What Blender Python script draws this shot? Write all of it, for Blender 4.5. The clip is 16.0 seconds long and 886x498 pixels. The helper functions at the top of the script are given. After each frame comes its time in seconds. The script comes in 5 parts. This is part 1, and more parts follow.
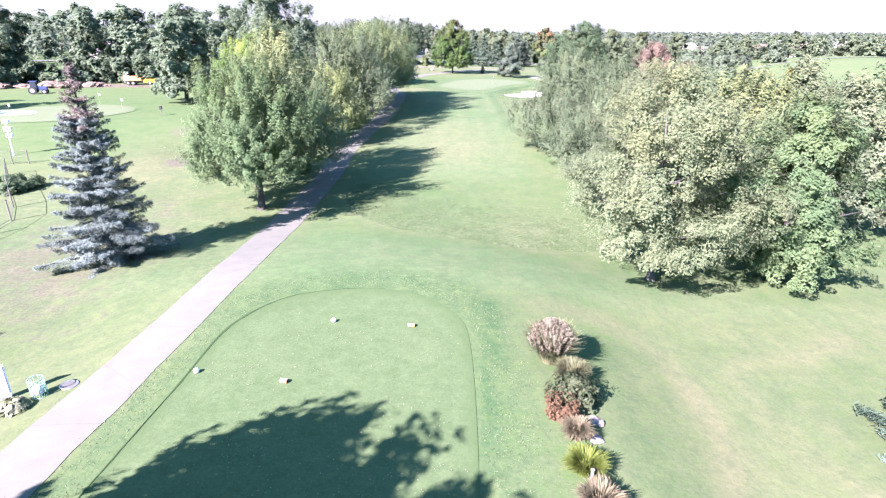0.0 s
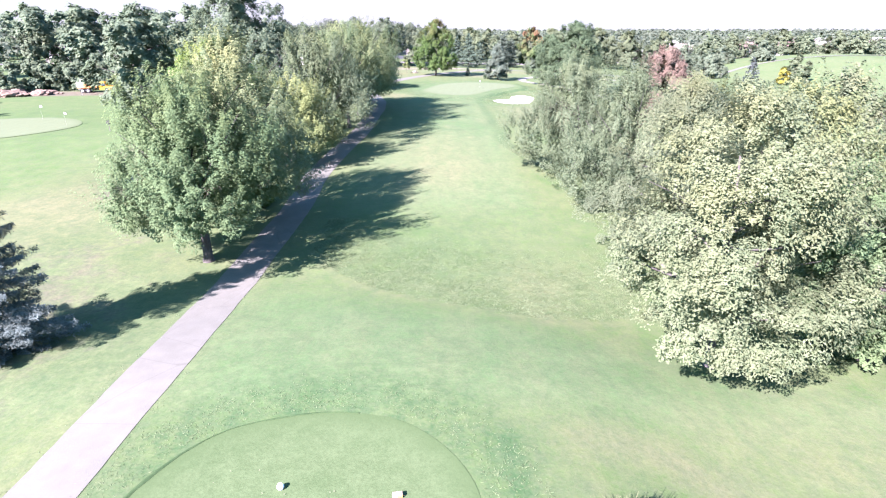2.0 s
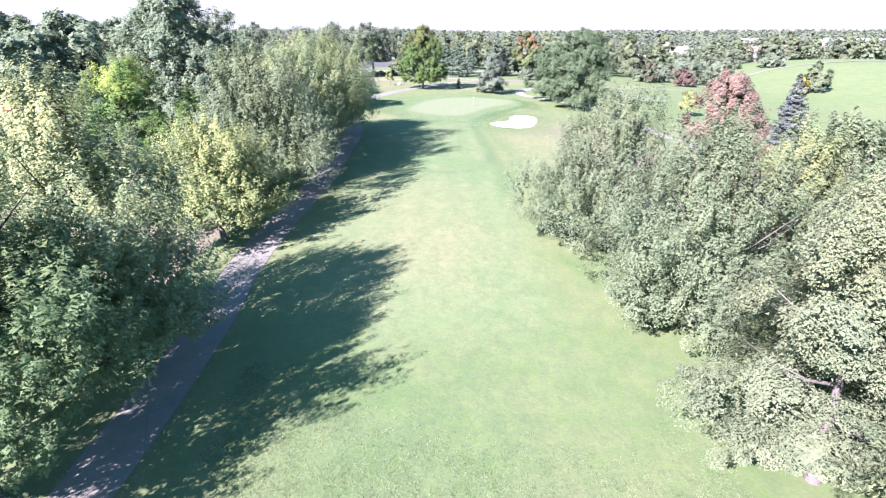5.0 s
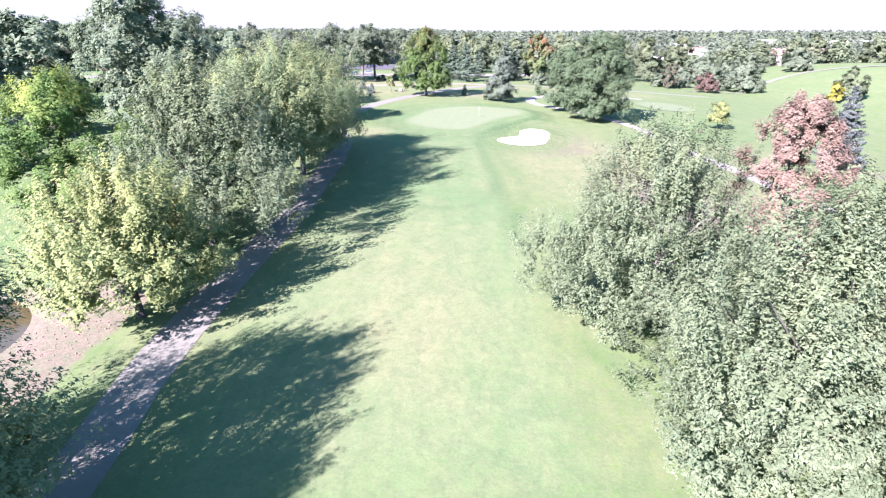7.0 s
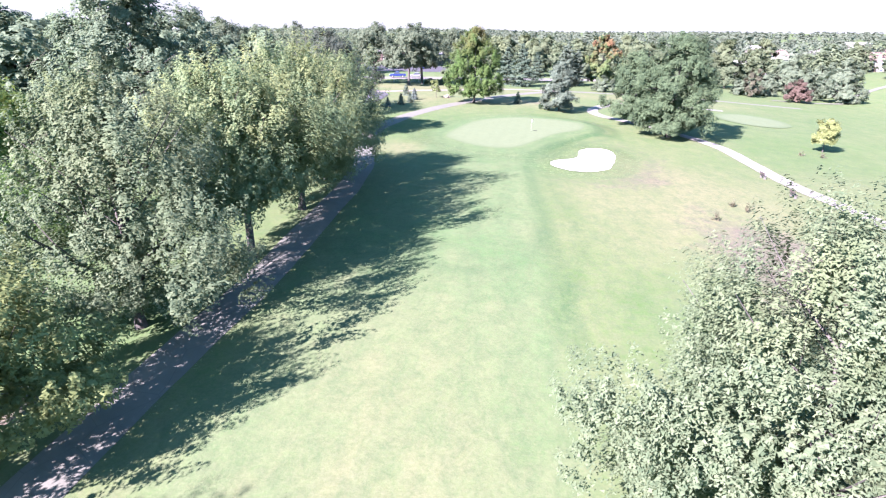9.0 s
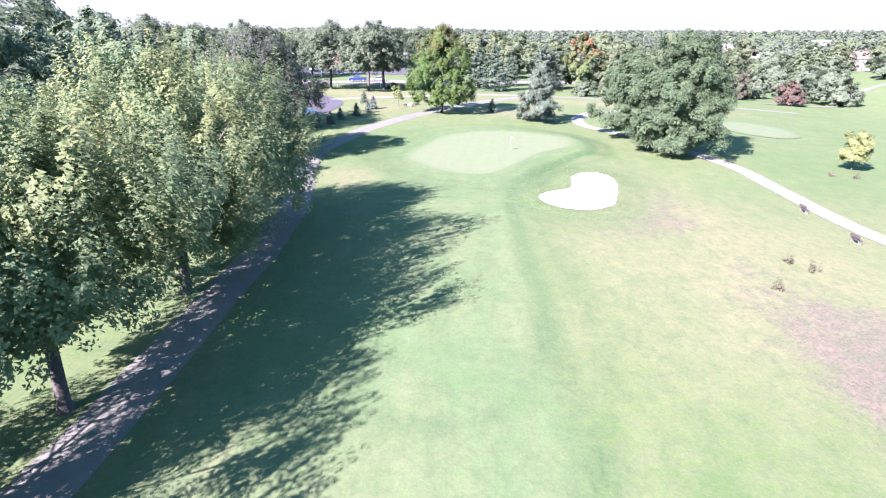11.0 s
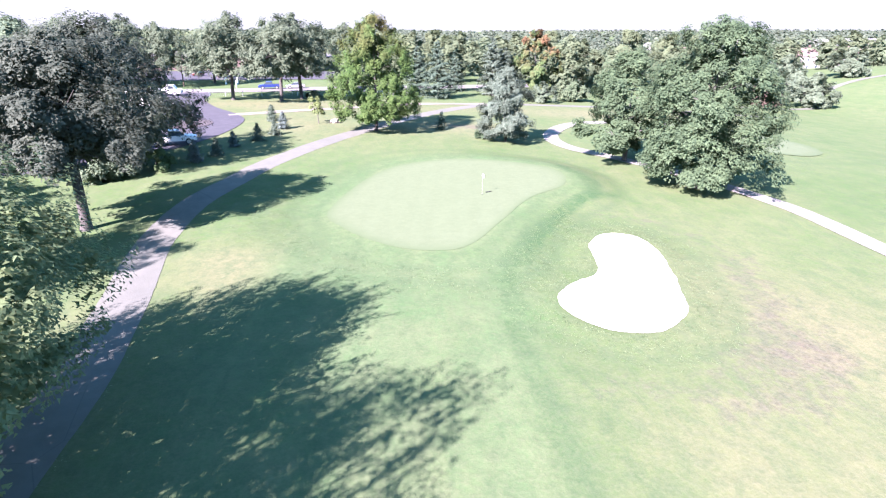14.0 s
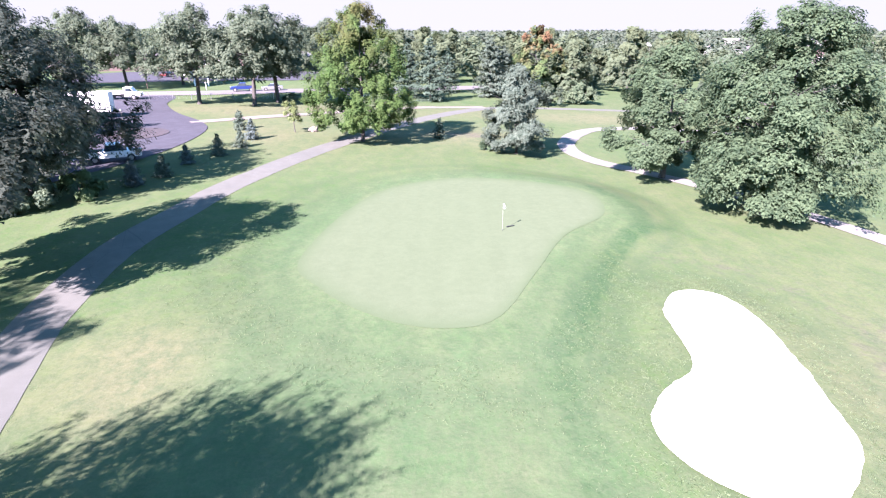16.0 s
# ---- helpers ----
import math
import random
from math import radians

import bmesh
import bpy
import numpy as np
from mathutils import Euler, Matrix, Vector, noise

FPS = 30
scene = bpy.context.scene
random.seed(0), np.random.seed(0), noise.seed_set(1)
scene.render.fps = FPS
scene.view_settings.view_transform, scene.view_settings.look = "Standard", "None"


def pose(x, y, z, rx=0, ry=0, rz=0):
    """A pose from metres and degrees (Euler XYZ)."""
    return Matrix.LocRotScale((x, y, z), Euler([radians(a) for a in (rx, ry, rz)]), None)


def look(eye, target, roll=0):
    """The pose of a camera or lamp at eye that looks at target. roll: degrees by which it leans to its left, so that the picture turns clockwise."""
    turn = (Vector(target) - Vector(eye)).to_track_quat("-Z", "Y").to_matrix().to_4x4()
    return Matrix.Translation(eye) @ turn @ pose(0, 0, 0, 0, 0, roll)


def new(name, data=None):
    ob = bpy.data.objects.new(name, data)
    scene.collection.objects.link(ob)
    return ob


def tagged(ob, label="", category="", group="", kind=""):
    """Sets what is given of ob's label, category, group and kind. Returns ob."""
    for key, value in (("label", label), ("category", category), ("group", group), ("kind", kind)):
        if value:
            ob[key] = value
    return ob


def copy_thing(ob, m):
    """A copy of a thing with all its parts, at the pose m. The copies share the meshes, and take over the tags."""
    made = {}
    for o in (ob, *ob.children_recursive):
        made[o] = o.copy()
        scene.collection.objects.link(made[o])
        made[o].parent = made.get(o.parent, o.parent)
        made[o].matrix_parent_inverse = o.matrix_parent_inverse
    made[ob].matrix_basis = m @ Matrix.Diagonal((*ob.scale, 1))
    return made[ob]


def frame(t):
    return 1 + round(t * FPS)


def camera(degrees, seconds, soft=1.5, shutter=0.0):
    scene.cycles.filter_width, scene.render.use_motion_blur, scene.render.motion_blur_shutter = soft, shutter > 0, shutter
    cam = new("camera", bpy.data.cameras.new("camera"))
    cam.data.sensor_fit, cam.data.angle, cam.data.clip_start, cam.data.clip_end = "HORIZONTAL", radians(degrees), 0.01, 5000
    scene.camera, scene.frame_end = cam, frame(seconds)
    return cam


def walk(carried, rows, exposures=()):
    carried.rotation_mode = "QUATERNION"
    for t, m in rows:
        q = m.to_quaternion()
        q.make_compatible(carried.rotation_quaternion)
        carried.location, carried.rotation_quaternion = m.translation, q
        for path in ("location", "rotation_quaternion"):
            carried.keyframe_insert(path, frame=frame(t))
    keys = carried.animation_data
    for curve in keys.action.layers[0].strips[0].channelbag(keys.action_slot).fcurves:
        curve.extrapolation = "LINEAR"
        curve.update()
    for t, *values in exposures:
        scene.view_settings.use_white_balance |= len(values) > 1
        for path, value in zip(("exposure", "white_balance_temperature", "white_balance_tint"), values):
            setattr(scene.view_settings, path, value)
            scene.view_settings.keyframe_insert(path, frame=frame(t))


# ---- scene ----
# ---------------------------------------------------------------- camera
cam = camera(76.0, 16.0, 1.2)
PATH = [
    (0, (0.604, 0.597, 16.537), (0.586, 2.462, 15.815), 0.15),
    (0.5, (0.385, 2.768, 16.63), (0.387, 4.633, 15.906), 0.1),
    (1, (0.149, 5.483, 16.761), (0.169, 7.347, 16.036), 0.05),
    (1.5, (0.016, 8.287, 16.931), (0.046, 10.15, 16.205), 0.0),
    (2, (-0.018, 11.557, 17.205), (0.02, 13.419, 16.477), -0.1),
    (2.5, (-0.06, 14.882, 17.355), (-0.014, 16.745, 16.629), -0.15),
    (3, (-0.04, 18.597, 17.58), (0.012, 20.461, 16.857), -0.2),
    (3.5, (0.19, 22.044, 17.831), (0.243, 23.909, 17.11), -0.3),
    (4, (0.459, 25.889, 18.195), (0.518, 27.753, 17.473), -0.35),
    (4.5, (0.573, 29.671, 18.547), (0.644, 31.534, 17.822), -0.25),
    (7, (2.881, 46.482, 19.423), (2.92, 48.345, 18.696), -0.1),
    (7.5, (3.479, 50.223, 19.526), (3.452, 52.086, 18.798), 0.1),
    (8, (4.251, 54.324, 19.517), (4.132, 56.184, 18.792), 0.0),
    (10.5, (5.605, 76.911, 18.986), (5.451, 78.766, 18.257), 0.2),
    (11, (5.236, 81.792, 19.055), (5.183, 83.654, 18.327), 0.0),
    (11.5, (5.013, 86.443, 19.012), (5.032, 88.305, 18.283), -0.1),
    (12, (4.746, 91.53, 18.777), (4.833, 93.391, 18.05), -0.1),
    (12.5, (4.527, 96.399, 18.457), (4.65, 98.258, 17.729), -0.2),
    (13, (4.37, 101.353, 18.206), (4.516, 103.211, 17.48), -0.2),
    (13.5, (4.199, 105.968, 17.992), (4.357, 107.825, 17.266), -0.2),
    (14, (4.027, 110.633, 17.75), (4.192, 112.489, 17.024), -0.2),
    (14.5, (3.958, 114.892, 17.439), (4.124, 116.748, 16.713), -0.2),
    (15, (3.838, 119.002, 17.191), (4.024, 120.856, 16.465), -0.2),
    (15.5, (3.713, 122.154, 17.006), (3.92, 124.007, 16.281), -0.2),
    (16, (3.638, 124.472, 16.703), (3.848, 126.324, 15.978), -0.2),
]
EXPOSURE, KELVIN, TINT = 3.39, 5900, 28
walk(cam, [(t, look(eye, target, roll)) for t, eye, target, roll in PATH], [(0, EXPOSURE, KELVIN, TINT), (15, EXPOSURE, KELVIN, TINT), (16, EXPOSURE - 0.2, KELVIN, TINT)])

# ---------------------------------------------------------------- daylight
SUN_AZ, SUN_EL = 49.0, 35.0          # heading of the shadows from +x towards +y, height of the sun
sun_at = Vector((-math.cos(radians(SUN_AZ)) * math.cos(radians(SUN_EL)),
                 -math.sin(radians(SUN_AZ)) * math.cos(radians(SUN_EL)), math.sin(radians(SUN_EL))))
sun_lamp = bpy.data.lights.new("sun", "SUN")
sun_lamp.energy, sun_lamp.angle, sun_lamp.color = 5.0, radians(0.53), (1.0, 0.85, 0.84)
new("sun", sun_lamp).matrix_world = look(sun_at * 300, (0, 0, 0))
world = bpy.data.worlds.new("world")
scene.world = world
world.use_nodes = True
wn = world.node_tree.nodes
sky = wn.new("ShaderNodeTexSky")
sky.sky_type, sky.sun_disc = "NISHITA", False
sky.sun_elevation, sky.sun_rotation = radians(SUN_EL), math.atan2(sun_at.x, sun_at.y)
sky.altitude, sky.air_density, sky.dust_density, sky.ozone_density = 200, 0.8, 0.5, 1.2
wn["Background"].inputs["Strength"].default_value = 0.062
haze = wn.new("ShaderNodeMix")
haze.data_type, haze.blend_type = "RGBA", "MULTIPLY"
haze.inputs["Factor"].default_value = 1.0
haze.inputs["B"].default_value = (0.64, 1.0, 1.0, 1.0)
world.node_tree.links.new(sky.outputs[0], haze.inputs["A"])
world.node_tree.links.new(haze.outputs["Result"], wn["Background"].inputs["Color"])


def haze_backdrop():
    """Bright white haze low on the sky, a plain ring far behind everything."""
    m = bpy.data.materials.new("horizon_haze")
    m.use_nodes = True
    t = m.node_tree
    t.nodes.remove(t.nodes["Principled BSDF"])
    em = t.nodes.new("ShaderNodeEmission")
    em.inputs["Color"].default_value, em.inputs["Strength"].default_value = (0.97, 0.985, 1.0, 1), 0.108
    t.links.new(em.outputs[0], t.nodes["Material Output"].inputs[0])
    bm = bmesh.new()
    bmesh.ops.create_cone(bm, cap_ends=False, segments=96, radius1=4100, radius2=4100, depth=640)
    me = bpy.data.meshes.new("backdrop")
    bm.to_mesh(me)
    bm.free()
    me.materials.append(m)
    ob = new("backdrop", me)
    ob.matrix_basis = pose(0, 0, 240)
    tagged(ob, "white haze of the sky at the horizon", "sky", kind="structure")


haze_backdrop()


# ---------------------------------------------------------------- materials
class Mat:
    """A small builder of node materials."""

    def __init__(self, name, rough=0.85, metal=0.0, spec=0.3):
        self.m = bpy.data.materials.new(name)
        self.m.use_nodes = True
        self.t = self.m.node_tree
        self.b = self.t.nodes["Principled BSDF"]
        self.b.inputs["Roughness"].default_value = rough
        self.b.inputs["Metallic"].default_value = metal
        self.b.inputs["Specular IOR Level"].default_value = spec
        self.co = None

    def n(self, kind, **props):
        node = self.t.nodes.new(kind)
        for k, v in props.items():
            setattr(node, k, v)
        return node

    def put(self, socket, value):
        if isinstance(value, bpy.types.NodeSocket):
            self.t.links.new(value, socket)
        elif isinstance(value, tuple) and len(value) == 3:
            socket.default_value = (*value, 1.0)
        else:
            socket.default_value = value

    def coord(self, scale=(1, 1, 1), rz=0.0):
        if self.co is None:
            self.co = self.n("ShaderNodeTexCoord").outputs["Object"]
        mp = self.n("ShaderNodeMapping")
        self.put(mp.inputs["Vector"], self.co)
        mp.inputs["Scale"].default_value = scale
        mp.inputs["Rotation"].default_value = (0, 0, rz)
        return mp.outputs[0]

    def noise(self, scale, detail=3.0, rough=0.55, vec=None, dist=0.0):
        x = self.n("ShaderNodeTexNoise")
        self.put(x.inputs["Vector"], vec if vec is not None else self.coord())
        x.inputs["Scale"].default_value = scale
        x.inputs["Detail"].default_value = detail
        x.inputs["Roughness"].default_value = rough
        x.inputs["Distortion"].default_value = dist
        return x.outputs[0]

    def span(self, value, a, b, lo=0.0, hi=1.0, smooth=False):
        x = self.n("ShaderNodeMapRange", interpolation_type="SMOOTHSTEP" if smooth else "LINEAR")
        for k, v in zip(("Value", "From Min", "From Max", "To Min", "To Max"), (value, a, b, lo, hi)):
            self.put(x.inputs[k], v)
        return x.outputs[0]

    def math(self, op, a, b=0.0, clamp=False):
        x = self.n("ShaderNodeMath", operation=op, use_clamp=clamp)
        self.put(x.inputs[0], a)
        self.put(x.inputs[1], b)
        return x.outputs[0]

    def mix(self, fac, a, b, blend="MIX"):
        x = self.n("ShaderNodeMix", data_type="RGBA", blend_type=blend)
        self.put(x.inputs["Factor"], fac)
        self.put(x.inputs["A"], a)
        self.put(x.inputs["B"], b)
        return x.outputs["Result"]

    def attr(self, name):
        return self.n("ShaderNodeAttribute", attribute_name=name).outputs["Fac"]

    def island(self):
        return self.n("ShaderNodeNewGeometry").outputs["Random Per Island"]

    def bump(self, height, strength=0.4, dist=0.05):
        x = self.n("ShaderNodeBump")
        x.inputs["Strength"].default_value = strength
        x.inputs["Distance"].default_value = dist
        self.put(x.inputs["Height"], height)
        self.put(self.b.inputs["Normal"], x.outputs[0])
        return self

    def color(self, c):
        self.put(self.b.inputs["Base Color"], c)
        return self


def plain(name, c, rough=0.7, metal=0.0, vary=0.15, scale=3.0, bump=0.0):
    """Painted or bare surface with light stains."""
    k = Mat(name, rough, metal)
    s = k.noise(scale, 4)
    k.color(k.mix(k.span(s, 0.3, 0.75), c, tuple(v * (1 - vary) for v in c)))
    if bump:
        k.bump(k.noise(scale * 8, 3), bump, 0.02)
    return k.m


def leaf_mat(name, dark, light, tint=None, tint_from=0.5, tint_amount=0.6, height=15.0, glow=0.52, drift=0.55):
    """Foliage: every leaf its own tone, clumps drift in tone, an autumn tint towards the top."""
    k = Mat(name, 0.7, 0.0, 0.1)
    isl = k.island()
    clump = k.noise(drift, 2)
    shoot = k.noise(4.2 * drift, 2)
    tone = k.math("ADD", k.math("MULTIPLY", isl, 0.35), k.math("MULTIPLY", k.span(clump, 0.3, 0.7), 0.5))
    tone = k.math("ADD", tone, k.math("MULTIPLY", k.math("SUBTRACT", k.span(shoot, 0.38, 0.62), 0.35), 0.6), True)
    c = k.mix(tone, tuple(0.82 * v for v in dark), tuple(1.08 * v for v in light))
    if tint:
        sep = k.n("ShaderNodeSeparateXYZ")
        k.put(sep.inputs[0], k.coord())
        up = k.span(sep.outputs["Z"], height * tint_from, height)
        patch = k.span(k.noise(0.6 * drift, 3), 0.36, 0.62)
        f = k.math("MULTIPLY", k.math("MULTIPLY", k.math("ADD", up, 0.18), patch), tint_amount, True)
        c = k.mix(f, c, tint)
    k.color(c)
    tr = k.n("ShaderNodeBsdfTranslucent")
    k.put(tr.inputs["Color"], k.mix(0.25, c, (0.100, 0.150, 0.060)))
    mx = k.n("ShaderNodeMixShader")
    mx.inputs[0].default_value = glow
    k.t.links.new(k.b.outputs[0], mx.inputs[1])
    k.t.links.new(tr.outputs[0], mx.inputs[2])
    k.t.links.new(mx.outputs[0], k.t.nodes["Material Output"].inputs[0])
    return k.m


def bark_mat(name, c, c2):
    k = Mat(name, 0.95)
    v = k.coord((6, 6, 1.2))
    s = k.noise(2.0, 5, 0.65, v)
    k.color(k.mix(k.span(s, 0.3, 0.7), c, c2))
    return k.bump(s, 0.9, 0.06).m


BARK = bark_mat("bark", (0.030, 0.028, 0.025), (0.070, 0.066, 0.060))
BARK_PALE = bark_mat("bark_pale", (0.045, 0.043, 0.039), (0.090, 0.086, 0.079))
LEAF_ASH = leaf_mat("leaf_ash", (0.073, 0.129, 0.061), (0.120, 0.179, 0.086), (0.187, 0.208, 0.064), 0.65, 0.5, 15)
LEAF_ASH_GOLD = leaf_mat("leaf_ash_gold", (0.104, 0.158, 0.078), (0.175, 0.227, 0.123), (0.247, 0.265, 0.113), 0.45, 0.65, 14)
LEAF_YELLOW = leaf_mat("leaf_yellow", (0.158, 0.206, 0.085), (0.189, 0.233, 0.097), (0.229, 0.253, 0.094), 0.35, 0.6, 12)
LEAF_SILVER = leaf_mat("leaf_silver", (0.081, 0.122, 0.069), (0.131, 0.169, 0.100), (0.158, 0.180, 0.080), 0.5, 0.45, 15)
LEAF_PALE = leaf_mat("leaf_pale", (0.090, 0.125, 0.074), (0.138, 0.169, 0.103), (0.175, 0.188, 0.090), 0.45, 0.5, 14)
LEAF_GUM = leaf_mat("leaf_sweetgum", (0.105, 0.147, 0.078), (0.158, 0.192, 0.108), (0.203, 0.211, 0.096), 0.4, 0.5, 14)
LEAF_ROW = leaf_mat("leaf_row", (0.110, 0.168, 0.090), (0.168, 0.231, 0.121), (0.230, 0.260, 0.112), 0.2, 0.7, 15, glow=0.6)
LEAF_OLIVE = leaf_mat("leaf_olive", (0.100, 0.142, 0.068), (0.150, 0.190, 0.094), (0.205, 0.215, 0.085), 0.4, 0.6, 14)
LEAF_GREEN = leaf_mat("leaf_green", (0.044, 0.078, 0.042), (0.092, 0.134, 0.075), None)
LEAF_OAK = leaf_mat("leaf_oak", (0.049, 0.081, 0.045), (0.102, 0.147, 0.078), None)
LEAF_OLD = leaf_mat("leaf_old", (0.044, 0.057, 0.044), (0.096, 0.114, 0.086), None)
LEAF_DARK = leaf_mat("leaf_dark", (0.070, 0.108, 0.073), (0.150, 0.195, 0.120), None)
LEAF_MAPLE = leaf_mat("leaf_maple", (0.048, 0.100, 0.031), (0.095, 0.161, 0.047), (0.169, 0.119, 0.058), 0.6, 0.5, 16)
LEAF_MAPLE_RED = leaf_mat("leaf_maple_red", (0.070, 0.125, 0.050), (0.125, 0.180, 0.072), (0.200, 0.125, 0.070), 0.45, 1.3, 16)
LEAF_RED = leaf_mat("leaf_red", (0.165, 0.124, 0.096), (0.215, 0.166, 0.130), None)
LEAF_LIME = leaf_mat("leaf_lime", (0.040, 0.095, 0.031), (0.081, 0.156, 0.044), (0.265, 0.317, 0.068), 0.58, 1.0, 14.5)
LEAF_YOUNG = leaf_mat("leaf_young", (0.140, 0.175, 0.063), (0.230, 0.265, 0.112), None)
LEAF_BRIGHT = leaf_mat("leaf_bright", (0.240, 0.235, 0.045), (0.330, 0.310, 0.070), None)
NEEDLE_BLUE = leaf_mat("needle_blue", (0.044, 0.063, 0.057), (0.108, 0.140, 0.128), None, glow=0.15)
NEEDLE_TEAL = leaf_mat("needle_teal", (0.046, 0.065, 0.060), (0.112, 0.146, 0.133), None, glow=0.15)
NEEDLE_SILVER = leaf_mat("needle_silver", (0.041, 0.054, 0.050), (0.084, 0.102, 0.093), None, glow=0.15)
NEEDLE_DUSKY = leaf_mat("needle_dusky", (0.037, 0.060, 0.041), (0.102, 0.132, 0.097), None, glow=0.1)
NEEDLE_GREEN = leaf_mat("needle_green", (0.025, 0.045, 0.030), (0.070, 0.100, 0.070), None, glow=0.1)
NEEDLE_BROWN = leaf_mat("needle_brown", (0.060, 0.052, 0.045), (0.117, 0.102, 0.087), None, glow=0.1)
NEEDLE_PINE = leaf_mat("needle_pine", (0.046, 0.069, 0.048), (0.098, 0.125, 0.092), None, glow=0.2)
LEAF_OPEN = leaf_mat("leaf_open", (0.067, 0.093, 0.059), (0.131, 0.163, 0.106), None)
# grey, rust and bronze leaves: colours paled to paint in the distance haze
LEAF_GREY = leaf_mat("leaf_grey", (0.104, 0.140, 0.094), (0.144, 0.184, 0.120), None)
LEAF_RUST = leaf_mat("leaf_rust", (0.098, 0.074, 0.060), (0.151, 0.112, 0.092), None)
WEED = leaf_mat("weed", (0.110, 0.104, 0.066), (0.170, 0.156, 0.110), None)
LEAF_BRONZE = leaf_mat("leaf_bronze", (0.078, 0.082, 0.054), (0.125, 0.123, 0.086), None)
# far foliage: distance haze is painted in as paler, flatter leaf tones
LEAF_FAR_HAZE = leaf_mat("leaf_far_haze", (0.096, 0.130, 0.078), (0.126, 0.160, 0.094), (0.172, 0.196, 0.096), 0.3, 0.5, 18, drift=0.09)
LEAF_FAR_DARK_HAZE = leaf_mat("leaf_far_dark_haze", (0.090, 0.118, 0.084), (0.122, 0.148, 0.106), None, drift=0.08)


def ground_mat():
    """Turf: uncut and mown tones, straw and dark green drifts, some painted shade, mowing bands, bare earth."""
    k = Mat("turf", 0.95, 0.0, 0.04)
    dry, lush_shade, dirt, fair, band = k.attr("dry"), k.attr("lush_shade"), k.attr("dirt"), k.attr("fair"), k.attr("band")
    big, mid, small = k.noise(0.05, 4), k.noise(0.33, 5, 0.65), k.noise(1.5, 5, 0.7)
    fine, grain = k.noise(5.0, 4, 0.75), k.noise(15.0, 3, 0.75)
    tuft = k.noise(0.8, 4, 0.7, k.coord((1.0, 0.55, 1)), 0.8)
    drag = k.noise(0.5, 5, 0.7, k.coord((1.0, 0.28, 1)), 0.6)
    rough = k.mix(k.span(mid, 0.3, 0.7), (0.043, 0.080, 0.026), (0.064, 0.100, 0.038))
    rough = k.mix(k.span(small, 0.4, 0.68, 0.0, 0.5), rough, (0.085, 0.104, 0.050))
    mown = k.mix(k.span(mid, 0.3, 0.7), (0.055, 0.097, 0.040), (0.070, 0.110, 0.052))
    c = k.mix(fair, rough, mown)
    f = k.math("ADD", dry, k.math("MULTIPLY", k.math("SUBTRACT", k.math("ADD", big, drag), 1.0), 0.8))
    f = k.span(k.math("ADD", f, k.math("MULTIPLY", k.math("SUBTRACT", k.math("ADD", mid, small), 1.0), 0.55)), 0.12, 1.0)
    c = k.mix(f, c, k.mix(k.span(fine, 0.3, 0.7), (0.096, 0.101, 0.052), (0.123, 0.121, 0.070)))
    c = k.mix(k.math("MULTIPLY", k.math("MULTIPLY", lush_shade, k.span(k.math("ADD", small, drag), 0.75, 1.2)), 0.85), c, (0.028, 0.063, 0.023))
    c = k.mix(k.math("MULTIPLY", k.math("MULTIPLY", band, k.span(k.math("ADD", mid, drag), 0.7, 1.2)), 0.55), c, (0.032, 0.063, 0.029))
    dn = k.math("ADD", dirt, k.math("MULTIPLY", k.math("SUBTRACT", k.math("ADD", mid, small), 1.0), 0.8))
    c = k.mix(k.span(dn, 0.36, 0.7), c, k.mix(k.span(fine, 0.3, 0.7), (0.066, 0.054, 0.043), (0.118, 0.098, 0.082)))
    c = k.mix(k.span(small, 0.4, 0.66, 0.0, 0.6), c, k.mix(0.66, c, (0.034, 0.062, 0.031)))
    c = k.mix(k.span(tuft, 0.46, 0.62, 0.0, 0.42), c, k.mix(0.75, c, (0.039, 0.069, 0.033)))
    c = k.mix(k.span(fine, 0.4, 0.68, 0.0, 0.42), c, k.mix(0.55, c, (0.113, 0.119, 0.073)))
    c = k.mix(k.span(grain, 0.42, 0.72, 0.0, 0.22), c, k.mix(0.7, c, (0.028, 0.043, 0.023)))
    k.color(c)
    return k.bump(k.math("ADD", mid, k.math("MULTIPLY", fine, 0.35)), 0.4, 0.14).m


def turf_mat(name, a, b, rim, stripe=0.0, speck=0.45):
    """Close-mown turf with mottling, pale flecks and an edge that fades into the turf round it."""
    k = Mat(name, 0.95, 0.0, 0.05)
    mid, small, fine, grain = k.noise(0.4, 4, 0.6), k.noise(1.7, 5, 0.7), k.noise(7.0, 4, 0.75), k.noise(20.0, 3, 0.75)
    c = k.mix(k.span(k.math("ADD", mid, small), 0.75, 1.25), a, b)
    c = k.mix(k.span(small, 0.42, 0.7, 0.0, speck), c, tuple(min(v * 1.28, 0.4) for v in b))
    c = k.mix(k.span(fine, 0.4, 0.7, 0.0, speck), c, tuple(v * 0.66 for v in a))
    c = k.mix(k.span(grain, 0.45, 0.7, 0.0, 0.8 * speck), c, tuple(v * 1.45 for v in b))
    if stripe:
        w = k.n("ShaderNodeTexWave", wave_type="BANDS", bands_direction="X")
        k.put(w.inputs["Vector"], k.coord((1, 1, 1), 0.12))
        w.inputs["Scale"].default_value = 0.16
        w.inputs["Distortion"].default_value = 0.6
        c = k.mix(k.math("MULTIPLY", w.outputs["Fac"], stripe), c, tuple(v * 1.2 for v in b))
    c = k.mix(k.math("MULTIPLY", k.attr("rim"), k.span(k.noise(1.4, 3), 0.2, 0.6, 0.7, 1.0)), c, rim)
    k.color(c)
    return k.bump(fine, 0.35, 0.03).m


